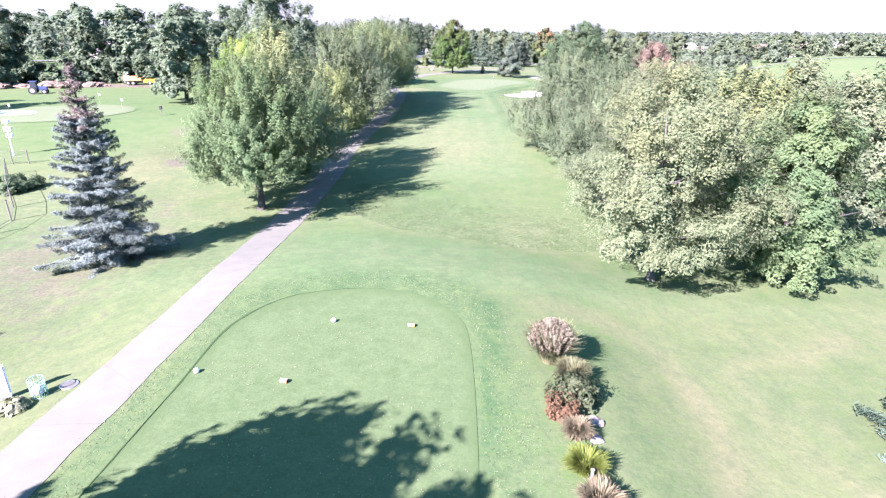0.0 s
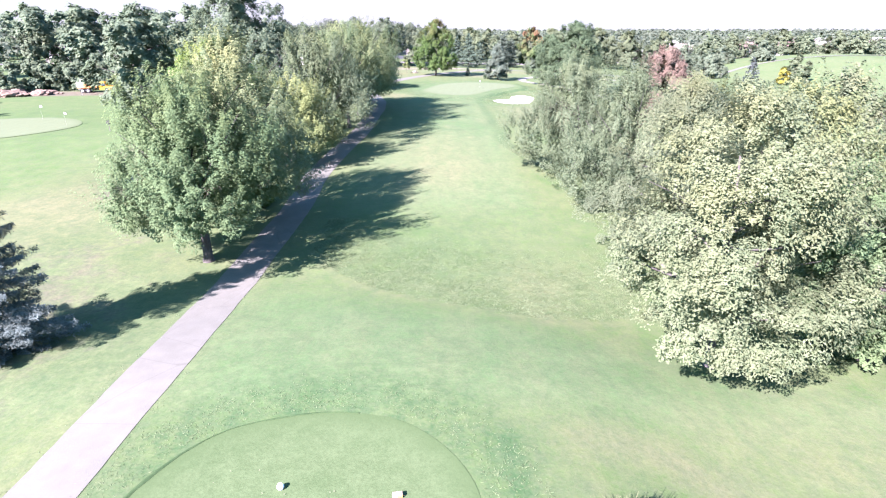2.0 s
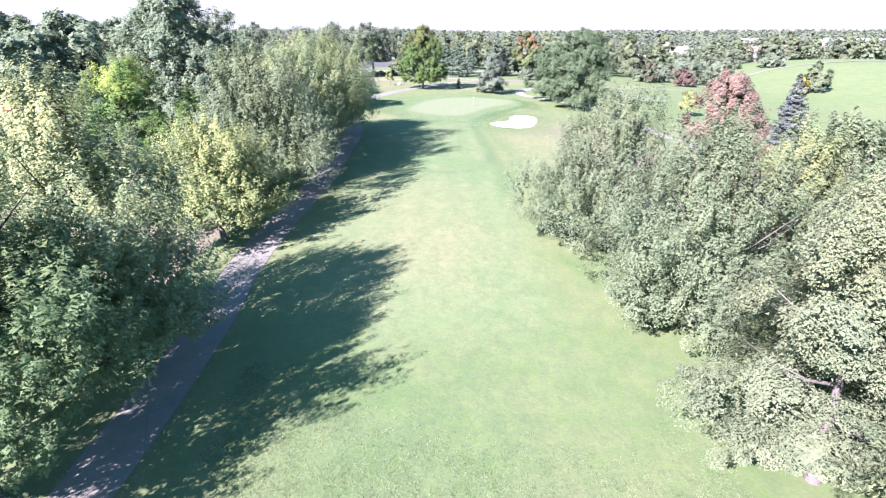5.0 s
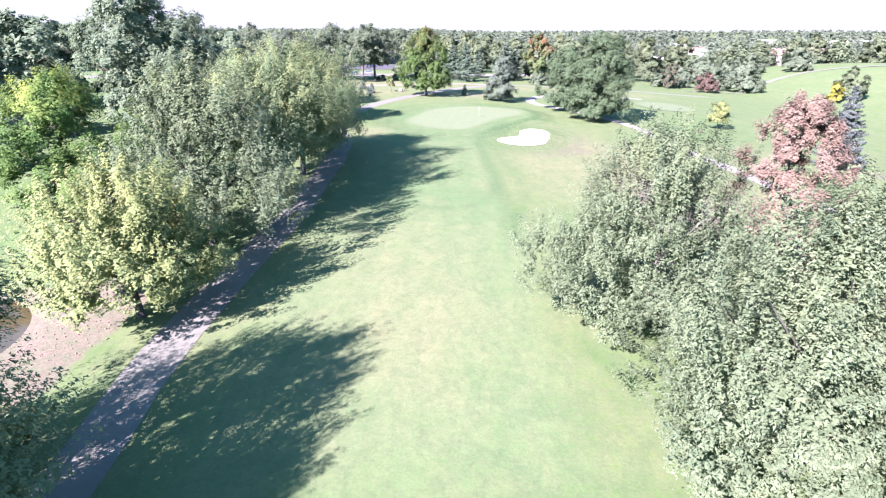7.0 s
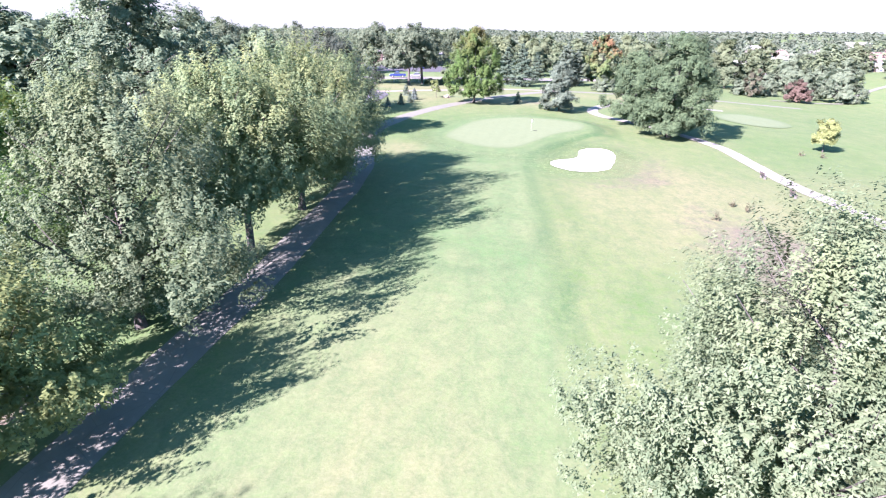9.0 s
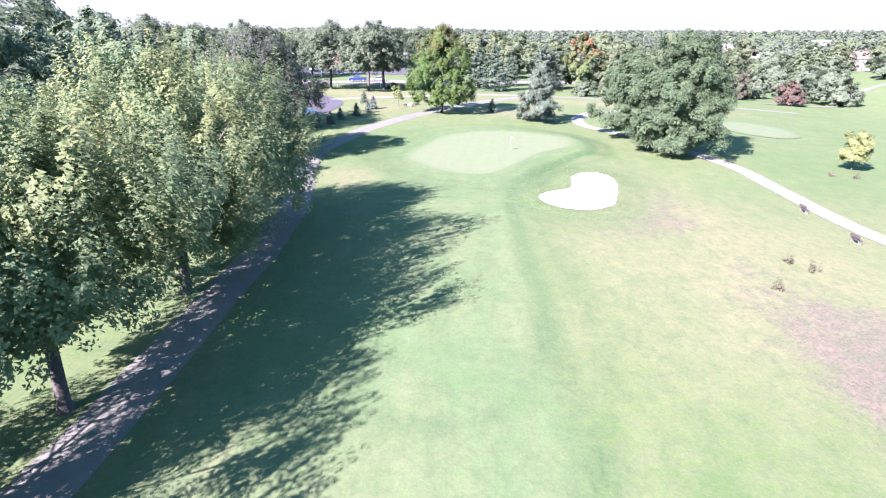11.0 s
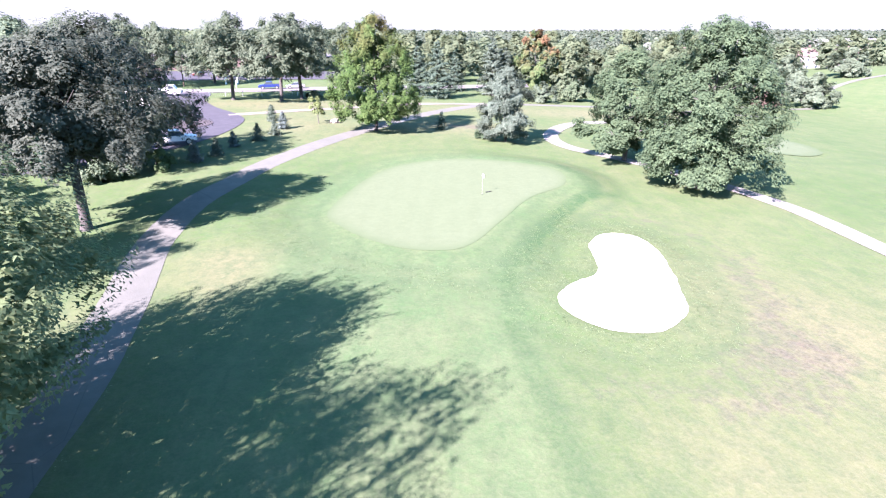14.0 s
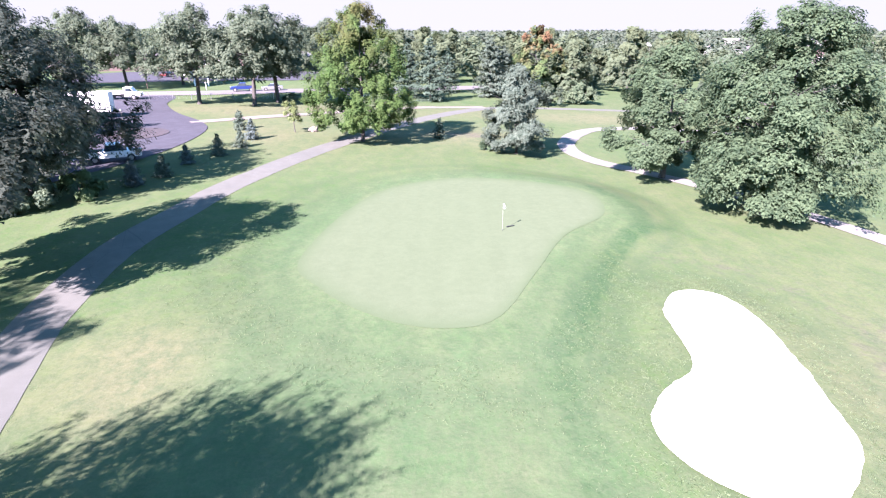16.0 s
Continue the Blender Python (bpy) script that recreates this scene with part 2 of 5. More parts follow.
def sand_mat():
    k = Mat("sand", 0.95, 0.0, 0.1)
    w = k.n("ShaderNodeTexWave", wave_type="RINGS")
    k.put(w.inputs["Vector"], k.coord((1, 1, 1), 0.4))
    w.inputs["Scale"].default_value, w.inputs["Distortion"].default_value = 2.0, 3.0
    s = k.noise(1.5, 5)
    k.color(k.mix(k.span(s, 0.3, 0.7), (0.482, 0.460, 0.423), (0.569, 0.547, 0.511)))
    return k.bump(k.math("ADD", w.outputs["Fac"], k.noise(14, 3)), 0.35, 0.03).m


def paving_mat(name, a, b, patch=(0.110, 0.102, 0.099), rough=0.9):
    k = Mat(name, rough, 0.0, 0.08)
    s, fine, big = k.noise(0.9, 5, 0.65), k.noise(30.0, 3, 0.7), k.noise(0.15, 3)
    c = k.mix(k.span(s, 0.3, 0.7), a, b)
    c = k.mix(k.span(big, 0.52, 0.7, 0.0, 0.5), c, patch)
    v = k.n("ShaderNodeTexVoronoi", feature="DISTANCE_TO_EDGE")
    k.put(v.inputs["Vector"], k.coord())
    v.inputs["Scale"].default_value = 0.22
    c = k.mix(k.span(v.outputs["Distance"], 0.0, 0.006, 0.3, 0.0), c, tuple(x * 0.4 for x in a))
    c = k.mix(k.span(fine, 0.35, 0.75, 0.0, 0.25), c, tuple(x * 0.7 for x in a))
    k.color(c)
    return k.bump(fine, 0.4, 0.02).m


TURF = ground_mat()
TURF_GREEN = turf_mat("turf_green", (0.074, 0.095, 0.054), (0.081, 0.102, 0.059), (0.064, 0.088, 0.046), 0.08, 0.16)
TURF_TEE = turf_mat("turf_tee", (0.045, 0.071, 0.031), (0.057, 0.082, 0.039), (0.043, 0.068, 0.029), 0.04, 0.5)
TURF_EDGE_SHADE = turf_mat("turf_edge_shade", (0.022, 0.042, 0.018), (0.030, 0.052, 0.022), (0.024, 0.044, 0.019))
SAND = sand_mat()
PATH_MAT = paving_mat("path_asphalt", (0.092, 0.095, 0.081), (0.110, 0.113, 0.098), (0.083, 0.088, 0.078))
PATH_PALE = paving_mat("path_concrete", (0.142, 0.137, 0.126), (0.166, 0.160, 0.148), (0.132, 0.126, 0.117))
GRAVEL = paving_mat("gravel", (0.142, 0.126, 0.107), (0.173, 0.157, 0.138), (0.132, 0.116, 0.097))
ASPHALT = paving_mat("asphalt", (0.044, 0.044, 0.052), (0.061, 0.061, 0.071), (0.039, 0.038, 0.044))
ROAD_MAT = paving_mat("road_concrete", (0.120, 0.113, 0.113), (0.146, 0.139, 0.139))
WATER = plain("pond_water", (0.044, 0.036, 0.017), 0.06, 0, 0.3, 0.4)
DIRT = plain("dirt", (0.128, 0.097, 0.074), 0.95, 0, 0.3, 1.2, 0.6)
ROCK = plain("rock", (0.168, 0.148, 0.128), 0.95, 0, 0.35, 3.0, 0.8)
WHITE = plain("white_paint", (0.78, 0.78, 0.76), 0.5, 0, 0.12)
YELLOW = plain("yellow_paint", (0.600, 0.304, 0.016), 0.45, 0, 0.15)
ORANGE = plain("orange_wood", (0.576, 0.240, 0.080), 0.7, 0, 0.25, 20)
BLUE = plain("blue_paint", (0.010, 0.020, 0.085), 0.35, 0, 0.1)
SILVER = plain("silver_paint", (0.16, 0.165, 0.175), 0.35, 0.3, 0.1)
BLACK = plain("black_rubber", (0.025, 0.025, 0.027), 0.8, 0, 0.3)
STEEL = plain("steel", (0.45, 0.46, 0.47), 0.4, 0.9, 0.2)
DARK_STEEL = plain("dark_steel", (0.13, 0.125, 0.115), 0.6, 0.3, 0.3)
WOOD = plain("weathered_wood", (0.104, 0.080, 0.060), 0.9, 0, 0.4, 6, 0.5)
GLASS = plain("dark_glass", (0.03, 0.04, 0.05), 0.08, 0, 0.2)
BRICK_WALL = plain("brick_wall", (0.085, 0.062, 0.055), 0.9, 0, 0.25, 2)
SIDING = plain("pale_siding", (0.141, 0.135, 0.124), 0.8, 0, 0.12, 1)
ROOF_RED = plain("red_roof", (0.135, 0.096, 0.088), 0.9, 0, 0.25, 2)
ROOF_GREY = plain("grey_roof", (0.113, 0.108, 0.108), 0.9, 0, 0.25, 2)
ROOF_PALE = plain("pale_roof", (0.248, 0.244, 0.240), 0.8, 0, 0.15, 1)


# ---------------------------------------------------------------- mesh helpers
def raw_mesh(name, verts, faces, material=None, smooth=False):
    me = bpy.data.meshes.new(name)
    verts = np.asarray(verts, dtype=np.float32)
    faces = np.asarray(faces, dtype=np.int32)
    n, k = faces.shape
    me.vertices.add(len(verts))
    me.vertices.foreach_set("co", verts.ravel())
    me.loops.add(n * k)
    me.loops.foreach_set("vertex_index", faces.ravel())
    me.polygons.add(n)
    me.polygons.foreach_set("loop_start", np.arange(0, n * k, k, dtype=np.int32))
    me.update(calc_edges=True)
    if smooth:
        me.polygons.foreach_set("use_smooth", np.ones(n, dtype=bool))
    if material:
        me.materials.append(material)
    return me


def part(name, geo, material, parent, label="", at=None):
    """Link a bmesh or a mesh as one object under a thing or a part."""
    if isinstance(geo, bmesh.types.BMesh):
        me = bpy.data.meshes.new(name)
        geo.to_mesh(me)
        geo.free()
        me.materials.append(material)
    else:
        me = geo
        if material and not me.materials:
            me.materials.append(material)
    ob = new(name, me)
    if parent is not None:
        ob.parent = parent
    if at is not None:
        ob.matrix_basis = at if isinstance(at, Matrix) else Matrix.Translation(at)
    if label:
        ob["label"] = label
    return ob


def empty(name, m, label, category, group="", kind=""):
    e = new(name)
    e.empty_display_size = 0.2
    e.matrix_basis = m
    return tagged(e, label, category, group, kind)


def box(bm, x, y, z, sx, sy, sz, bevel=0.0, m=None):
    r = bmesh.ops.create_cube(bm, size=1.0)
    mm = Matrix.Translation((x, y, z)) @ Matrix.Diagonal((sx, sy, sz, 1))
    bmesh.ops.transform(bm, matrix=(m @ mm) if m is not None else mm, verts=r["verts"])
    if bevel:
        es = list({e for v in r["verts"] for e in v.link_edges})
        bmesh.ops.bevel(bm, geom=es, offset=bevel, segments=2, affect="EDGES", profile=0.5)
    return bm


def boxes(*rows, bevel=0.0):
    bm = bmesh.new()
    for r in rows:
        box(bm, *r, bevel=bevel)
    return bm


def cyl(r, h, n=12, r2=None, m=None, bm=None):
    bm = bm or bmesh.new()
    a = bmesh.ops.create_cone(bm, cap_ends=True, segments=n, radius1=r, radius2=r if r2 is None else r2, depth=h)
    mm = Matrix.Translation((0, 0, h / 2))
    bmesh.ops.transform(bm, matrix=(m @ mm) if m is not None else mm, verts=a["verts"])
    return bm


def tube(points, radii, sides=8):
    """Vertices and quads of a tapered tube through points."""
    points, vs, fs = [Vector(p) for p in points], [], []
    for i, (p, r) in enumerate(zip(points, radii)):
        d = (points[min(i + 1, len(points) - 1)] - points[max(i - 1, 0)]).normalized()
        a = d.orthogonal().normalized() if abs(d.z) < 0.9 else Vector((1, 0, 0)).cross(d).normalized()
        b = d.cross(a)
        for j in range(sides):
            t = 2 * math.pi * j / sides
            vs.append(p + a * (r * math.cos(t)) + b * (r * math.sin(t)))
    for i in range(len(points) - 1):
        for j in range(sides):
            k = (j + 1) % sides
            fs.append((i * sides + j, i * sides + k, (i + 1) * sides + k, (i + 1) * sides + j))
    return [tuple(v) for v in vs], fs


def join(pieces):
    vs, fs = [], []
    for v, f in pieces:
        o = len(vs)
        vs += v
        fs += [tuple(i + o for i in q) for q in f]
    return vs, fs


# ---------------------------------------------------------------- lie of the land
def spline(points, step, closed=False):
    """Catmull-Rom curve through points in the plan."""
    p = np.array(points, dtype=float)
    n, out = len(p), []
    for i in range(n if closed else n - 1):
        if closed:
            a, b, c, d = p[(i - 1) % n], p[i], p[(i + 1) % n], p[(i + 2) % n]
        else:
            a, b, c, d = p[max(i - 1, 0)], p[i], p[i + 1], p[min(i + 2, n - 1)]
        k = max(2, int(np.hypot(*(c - b)) / step))
        for t in np.arange(k) / k:
            out.append(0.5 * (2 * b + (c - a) * t + (2 * a - 5 * b + 4 * c - d) * t * t + (3 * b - a - 3 * c + d) * t ** 3))
    if not closed:
        out.append(p[-1])
    return np.array(out)


def to_line(x, y, line, closed=False):
    """Distance from the points to a line in the plan; inside a closed one it is negative."""
    a = line
    b = np.roll(line, -1, 0) if closed else line[1:]
    a = a if closed else a[:-1]
    best, inside = np.full(x.shape, 1e9), np.zeros(x.shape, bool)
    for (ax, ay), (bx, by) in zip(a, b):
        dx, dy = bx - ax, by - ay
        t = np.clip(((x - ax) * dx + (y - ay) * dy) / max(dx * dx + dy * dy, 1e-9), 0, 1)
        best = np.minimum(best, (x - ax - t * dx) ** 2 + (y - ay - t * dy) ** 2)
        if closed:
            cross = (ay > y) != (by > y)
            inside ^= cross & (x < (bx - ax) * (y - ay) / (by - ay + 1e-12) + ax)
    best = np.sqrt(best)
    return np.where(inside, -best, best) if closed else best


def near(x, y, line, reach, closed=False):
    """The same, worked out only close to the line; far away it is capped."""
    lo, hi = line.min(0) - reach, line.max(0) + reach
    out = np.full(x.shape, float(reach))
    m = (x > lo[0]) & (x < hi[0]) & (y > lo[1]) & (y < hi[1])
    if m.any():
        out[m] = np.minimum(to_line(x[m], y[m], line, closed), reach)
    return out


def step(a, b, v):
    t = np.clip((v - a) / (b - a), 0, 1)
    return t * t * (3 - 2 * t)


def hump(x, y, cx, cy, rx, ry):
    return np.exp(-((x - cx) / rx) ** 2 - ((y - cy) / ry) ** 2)


TEE = spline([(-12.0, 6), (-11.6, 15), (-11.2, 21), (-10.95, 26), (-10.0, 28.6), (-8.7, 30.2), (-7.1, 31), (-4.2, 31.5), (-1.2, 30.8), (1.1, 28.2), (1.75, 24.5), (1.7, 15), (1.2, 6), (-5, 3)], 0.5, True)
GREEN = spline([(-1.9, 161.4), (-0.1, 155.7), (3.6, 151.6), (7, 150.3), (9.8, 151.3), (13.2, 156.6), (17.2, 163), (22, 167.6), (22.9, 173.6), (18.6, 178.2), (10.9, 180.4), (3.0, 175.6)], 0.5, True)
def ragged(line, amount, seed):
    """An outline with a hand-cut, uneven edge."""
    rng = np.random.default_rng(seed)
    w = np.convolve(rng.normal(0, amount, len(line) + 4), np.ones(5) / 2.2, "valid")
    d = np.roll(line, -1, 0) - np.roll(line, 1, 0)
    d /= np.linalg.norm(d, axis=1)[:, None]
    return line + np.column_stack([-d[:, 1], d[:, 0]]) * w[:, None]


BUNKER = spline([(19.6, 152.4), (21.7, 154.3), (24.0, 153.8), (24.6, 150.4), (23.3, 144.7), (22.0, 140.7), (20.3, 138.6), (18.1, 137.6), (16, 137.9), (14.4, 139.6), (14.1, 141.9), (15.5, 144.1), (18.0, 146.0), (18.9, 149.4)], 0.4, True)
CART = spline([(-17, -30), (-15.8, -4), (-14.75, 15), (-14.3, 21), (-13.85, 28), (-13.7, 36), (-13.9, 45), (-13.6, 54), (-13.15, 65), (-13.4, 74), (-13.0, 81), (-11.9, 91), (-10.85, 100), (-10.65, 108), (-10.5, 116), (-10.3, 124), (-10.5, 130), (-10.95, 135), (-12.6, 144), (-14.3, 153), (-14.3, 162), (-12.4, 170), (-9.9, 178.5), (-3.3, 193.9), (6.8, 213), (17.5, 229), (27, 238), (40, 240.5), (60, 241), (95, 238)], 0.7)
LOOP = spline([(49, 100), (47, 125), (45.3, 138), (45.4, 151), (44.6, 164), (39.5, 176), (33.5, 184.8), (29.6, 189.8), (28.6, 196), (31, 204), (38, 213.5), (50, 217), (64, 214)], 0.7)
TRACK = spline([(-24, 213.5), (-16, 218), (-7.8, 222.9), (3, 230), (12, 235), (25, 238.5)], 0.7)


def interp(v, xs, ys, w):
    return sum(np.interp(v + d * w, xs, ys) for d in (-1, -0.5, 0, 0.5, 1)) / 5


def lie(x, y):
    """Height of the ground."""
    x, y = np.asarray(x, float), np.asarray(y, float)
    z = interp(y, [-60, 20, 35, 45, 58, 72, 85, 98, 130, 150, 170, 190, 220, 300, 500, 1500, 4000],
               [1.3, 1.2, .45, .1, .35, .7, 1.3, 2.0, 2.4, 2.2, 2.6, 3.0, 3.1, 3.0, 1.0, 0.0, 0.0], 5)
    z = z - interp(x, [0, 6, 30, 70, 120, 200, 900], [0, .2, 1.4, 3.6, 8, 9.5, 9.5], 5) * np.interp(y, [-400, 0, 700, 1500], [.4, 1, .9, .6])
    z = z + interp(-x, [0, 15, 60, 120], [0, .6, 1.2, 1.2], 3) * interp(y, [60, 150, 180], [.6, .5, 1], 4)
    z = z + 11 * hump(x, y, 205, 290, 60, 110)
    z = z + 0.75 * hump(x, y, 5, 14, 5.5, 14)
    d = near(x, y, TEE, 20, True)
    d = np.where(d > 0, d * (1 - 0.45 * step(24, 36, y)), d)
    w = 1 - step(0.0, 10.5, d)
    z = z * (1 - w) + 2.0 * w
    d = near(x, y, GREEN, 9, True)
    w = 1 - step(0.4, 7, d)
    z = z * (1 - w) + (2.3 + 0.012 * (y - 165)) * w
    d = near(x, y, BUNKER, 6, True)
    z = z - 0.45 * (1 - step(-2.2, -0.1, d)) + 0.14 * (1 - step(0.2, 2.5, np.abs(d)))
    z = z - 1.5 * hump(x, y, -30, 80, 7, 8)
    return z


def lie1(x, y):
    return float(lie(np.array([x]), np.array([y]))[0])


def axis(fine, a, b, lo, hi, grow=1.13):
    v = list(np.arange(a, b + 1e-6, fine))
    s, q = fine, b
    while q < hi:
        s *= grow
        q += s
        v.append(q)
    s, q = fine, a
    while q > lo:
        s *= grow
        q -= s
        v.insert(0, q)
    return np.array(v)


def build_ground():
    xs, ys = axis(0.66, -30, 48, -4200, 4200, 1.1), axis(0.72, 4, 212, -900, 4800, 1.09)
    X, Y = np.meshgrid(xs, ys)
    x, y = X.ravel(), Y.ravel()
    z = lie(x, y)
    nx, ny = len(xs), len(ys)
    i = np.arange(nx * ny).reshape(ny, nx)
    f = np.stack([i[:-1, :-1], i[:-1, 1:], i[1:, 1:], i[1:, :-1]], -1).reshape(-1, 4)
    me = raw_mesh("ground", np.stack([x, y, z], 1), f, TURF, True)
    dg, dt, db = near(x, y, GREEN, 14, True), near(x, y, TEE, 8, True), near(x, y, BUNKER, 9, True)
    dc = np.minimum(near(x, y, CART, 6), near(x, y, LOOP, 6))
    side = 1 - step(7.5, 11.5, np.abs(x - np.interp(y, [40, 70, 130, 160], [0, 0.5, 1.5, 6])))
    fair = side * step(60, 70, y) * (1 - step(150, 190, y)) * 0.9
    fair = np.maximum(fair, (1 - step(0.5, 5, dg)) * 0.9)
    fair = np.maximum(fair, step(30, 34, y) * (1 - step(40, 46, y + 0.35 * x)) * 0.8)
    dry = 0.33 - 0.1 * hump(x, y, 1, 34, 16, 26) + 0.42 * hump(x, y, 1, 84, 9, 13) + 0.55 * hump(x, y, 25, 121, 9, 14) + 0.5 * hump(x, y, 37, 122, 9, 16)
    dry += 0.3 * hump(x, y, -24, 26, 9, 16) + 0.15 * hump(x, y, 16, 18, 7, 13) + 0.35 * hump(x, y, 24, 31, 12, 5)
    dry += 0.35 * hump(x, y, 30, 150, 9, 14) + 0.8 * hump(x, y, -7.5, 148, 3, 5) + 0.75 * hump(x, y, 14, 206, 12, 8)
    dry += 0.1 * hump(x, y, -31, 72, 9, 18) + 0.35 * hump(x, y, 60, 138, 18, 9) + 0.55 * hump(x, y, -12, 205, 9, 14)
    dry += 0.8 * hump(x, y, -20, 229, 26, 9) + 0.65 * hump(x, y, 45, 228, 30, 9) + 0.5 * hump(x, y, 7.5, 48, 3.5, 4)
    dry += 0.45 * hump(x, y, -36, 68, 7, 16) + 0.2 * hump(x, y, -50, 58, 9, 9)
    dry += 0.25 * np.exp(-(dc / 1.9) ** 2)
    dry -= 0.13 * (1 - step(-26, -17, x)) * step(64, 72, y)
    dry += 0.22 * hump(x, y, -38, 52, 16, 16)
    dry += 0.4 * hump(x, y, 28, 138, 6, 9) + 0.3 * hump(x, y, 17, 128, 5, 5) + 0.12 * hump(x, y, -22, 40, 8, 26)
    wear = 0.32 * hump(x, y, 27, 128, 8, 15)
    lush_shade = 0.8 * step(-1.2, -0.4, dt) * (1 - step(1.2, 4.6, dt)) + 0.75 * hump(x, y, 1, 55, 9, 9)
    lush_shade += 0.45 * step(0.2, 0.8, dg) * (1 - step(1.2, 3.6, dg)) + 0.3 * (1 - step(2.0, 6.0, db))
    swath = spline([(11, 92), (11, 110), (10.9, 118), (10.5, 124), (10.4, 131), (10.9, 140), (11.6, 146), (13.5, 150.5), (18.9, 158.8), (22.2, 163), (25.5, 168.5), (24, 176)], 1)
    inner = spline([(13.2, 148), (16.7, 154.6), (21.7, 162.6), (27, 166)], 1)
    tyre = spline([(10, 96), (12.4, 104), (13.8, 110), (14.1, 116), (13.2, 124), (12.6, 134)], 1)
    left = spline([(-5.6, 166), (-5.2, 158.5), (-3.7, 152.6), (-3.4, 147), (-5, 140)], 1)
    arc = spline([(-9.5, 54), (-7.2, 50), (-4.6, 47.3), (-1.5, 45.4), (2, 43.9), (6.3, 42.5), (11.7, 43), (15, 45)], 1)
    lush_shade += (0.55 + 0.35 * step(134, 142, y)) * (1 - step(0.5, 1.05, near(x, y, swath, 4))) + 1.0 * (1 - step(0.35, 0.95, near(x, y, inner, 4)))
    lush_shade += 0.5 * np.exp(-(near(x, y, tyre, 4) / 0.7) ** 2) + 0.5 * np.exp(-(near(x, y, left, 4) / 0.5) ** 2)
    wheels = spline([(6, 30.4), (9.4, 29.6), (11.2, 28), (12.1, 25.5), (12.2, 22.5), (11.8, 19), (10.6, 15.5)], 1)
    turn = spline([(24, 30), (19.2, 27), (15.8, 26.4), (14.9, 23.3), (15.2, 19.3), (17, 16.4)], 1)
    dry += 0.5 * np.exp(-(near(x, y, wheels, 5) / 1.1) ** 2) + 0.35 * np.exp(-(near(x, y, turn, 5) / 0.7) ** 2)
    loop = np.hypot((x - 18.6) / 1.1, y - 20.5)
    lush_shade += 0.45 * (0.5 + 0.5 * np.sin(loop * 4.2)) * (1 - step(3.2, 5.2, loop)) + 0.4 * hump(x, y, 15.5, 27.5, 2.2, 1.4)
    dry += 0.36 * np.exp(-(near(x, y, arc, 4) / 0.42) ** 2)
    # grassy band beside the tee; the strip at x 8.2 is painted bed shade
    strips = np.exp(-((x - np.interp(y, [16, 28], [2.2, 2.95])) / 0.5) ** 2) * (y < 30) + 0.6 * np.exp(-((x - 8.2) / 0.9) ** 2) * (y < 27)
    # the last hump paints tree shade on the lawn under the path row
    lush_shade += 1.0 * strips * step(4, 8, y) + 0.6 * hump(x, y, -60, 112, 26, 22) + 0.4 * hump(x, y, -31, 54, 12, 20) + 0.35 * hump(x, y, -18, 40, 5, 6) + 0.5 * hump(x, y, 58, 160, 12, 25) + 0.3 * hump(x, y, -7, 150, 3, 10) + 0.65 * hump(x, y, -27, 36, 11, 26) + 0.5 * hump(x, y, -4, 33, 10, 5) + 0.5 * hump(x, y, -20, 98, 5, 16)
    bank = (1 - step(-18.6, -16.6, x + 0.12 * (78 - y))) * step(-37, -33, x) * step(66, 71, y) * (1 - step(84, 89, y))
    dirt = 0.85 * bank + 0.55 * hump(x, y, -40, 88, 4, 6) + 0.3 * hump(x, y, -50, 54, 8, 8) + 0.95 * hump(x, y, -95, 150, 45, 6)
    dirt += 0.34 * (1 - step(5.5, 11, near(x, y, BUNKER, 14, True))) * step(2.0, 4.5, db) * step(14, 19, x + 0.35 * (146 - y))
    dirt += 0.4 * hump(x, y, -16, 226, 22, 8) + 0.55 * hump(x, y, -28, 36, 12, 30) + wear + 1.0 * hump(x, y, 32, 107, 7.5, 12) + 0.6 * hump(x, y, 66, 128, 14, 6) + 0.6 * hump(x, y, 16, 206, 7, 4)
    ring = lambda d, gap, lo, hi: (0.5 + 0.5 * np.sin(2 * np.pi * d / gap)) * step(lo, lo + 1, d) * (1 - step(hi * 0.6, hi, d))
    band = 0.9 * ring(dg, 2.6, 0.6, 9) + 0.8 * ring(db, 2.3, 1.5, 8.5) * (x > 9)
    wide = np.hypot((x - 65) / 1.25, y - 199)
    band += 0.9 * ring(np.maximum(wide - 10, 0), 3.4, 0.5, 9) + 0.5 * (0.5 + 0.5 * np.sin(x * 1.9 + 0.25 * np.sin(y * 0.07))) * fair * step(78, 90, y)
    tongue = spline([(-1.2, 112), (0.2, 105.1), (1.9, 103.4), (5.1, 103.2), (8.3, 105.4), (10.5, 112), (11.3, 121), (10.9, 133)], 1)
    band += 0.9 * np.exp(-(near(x, y, tongue, 4) / 0.7) ** 2)
    for key, v in (("band", np.clip(band, 0, 1.3)), ("dry", dry), ("lush_shade", lush_shade), ("dirt", dirt), ("fair", fair)):
        me.attributes.new(key, "FLOAT", "POINT").data.foreach_set("value", v.astype(np.float32))
    tagged(new("ground", me), "mown golf course turf with dry straw patches", "ground", kind="structure")


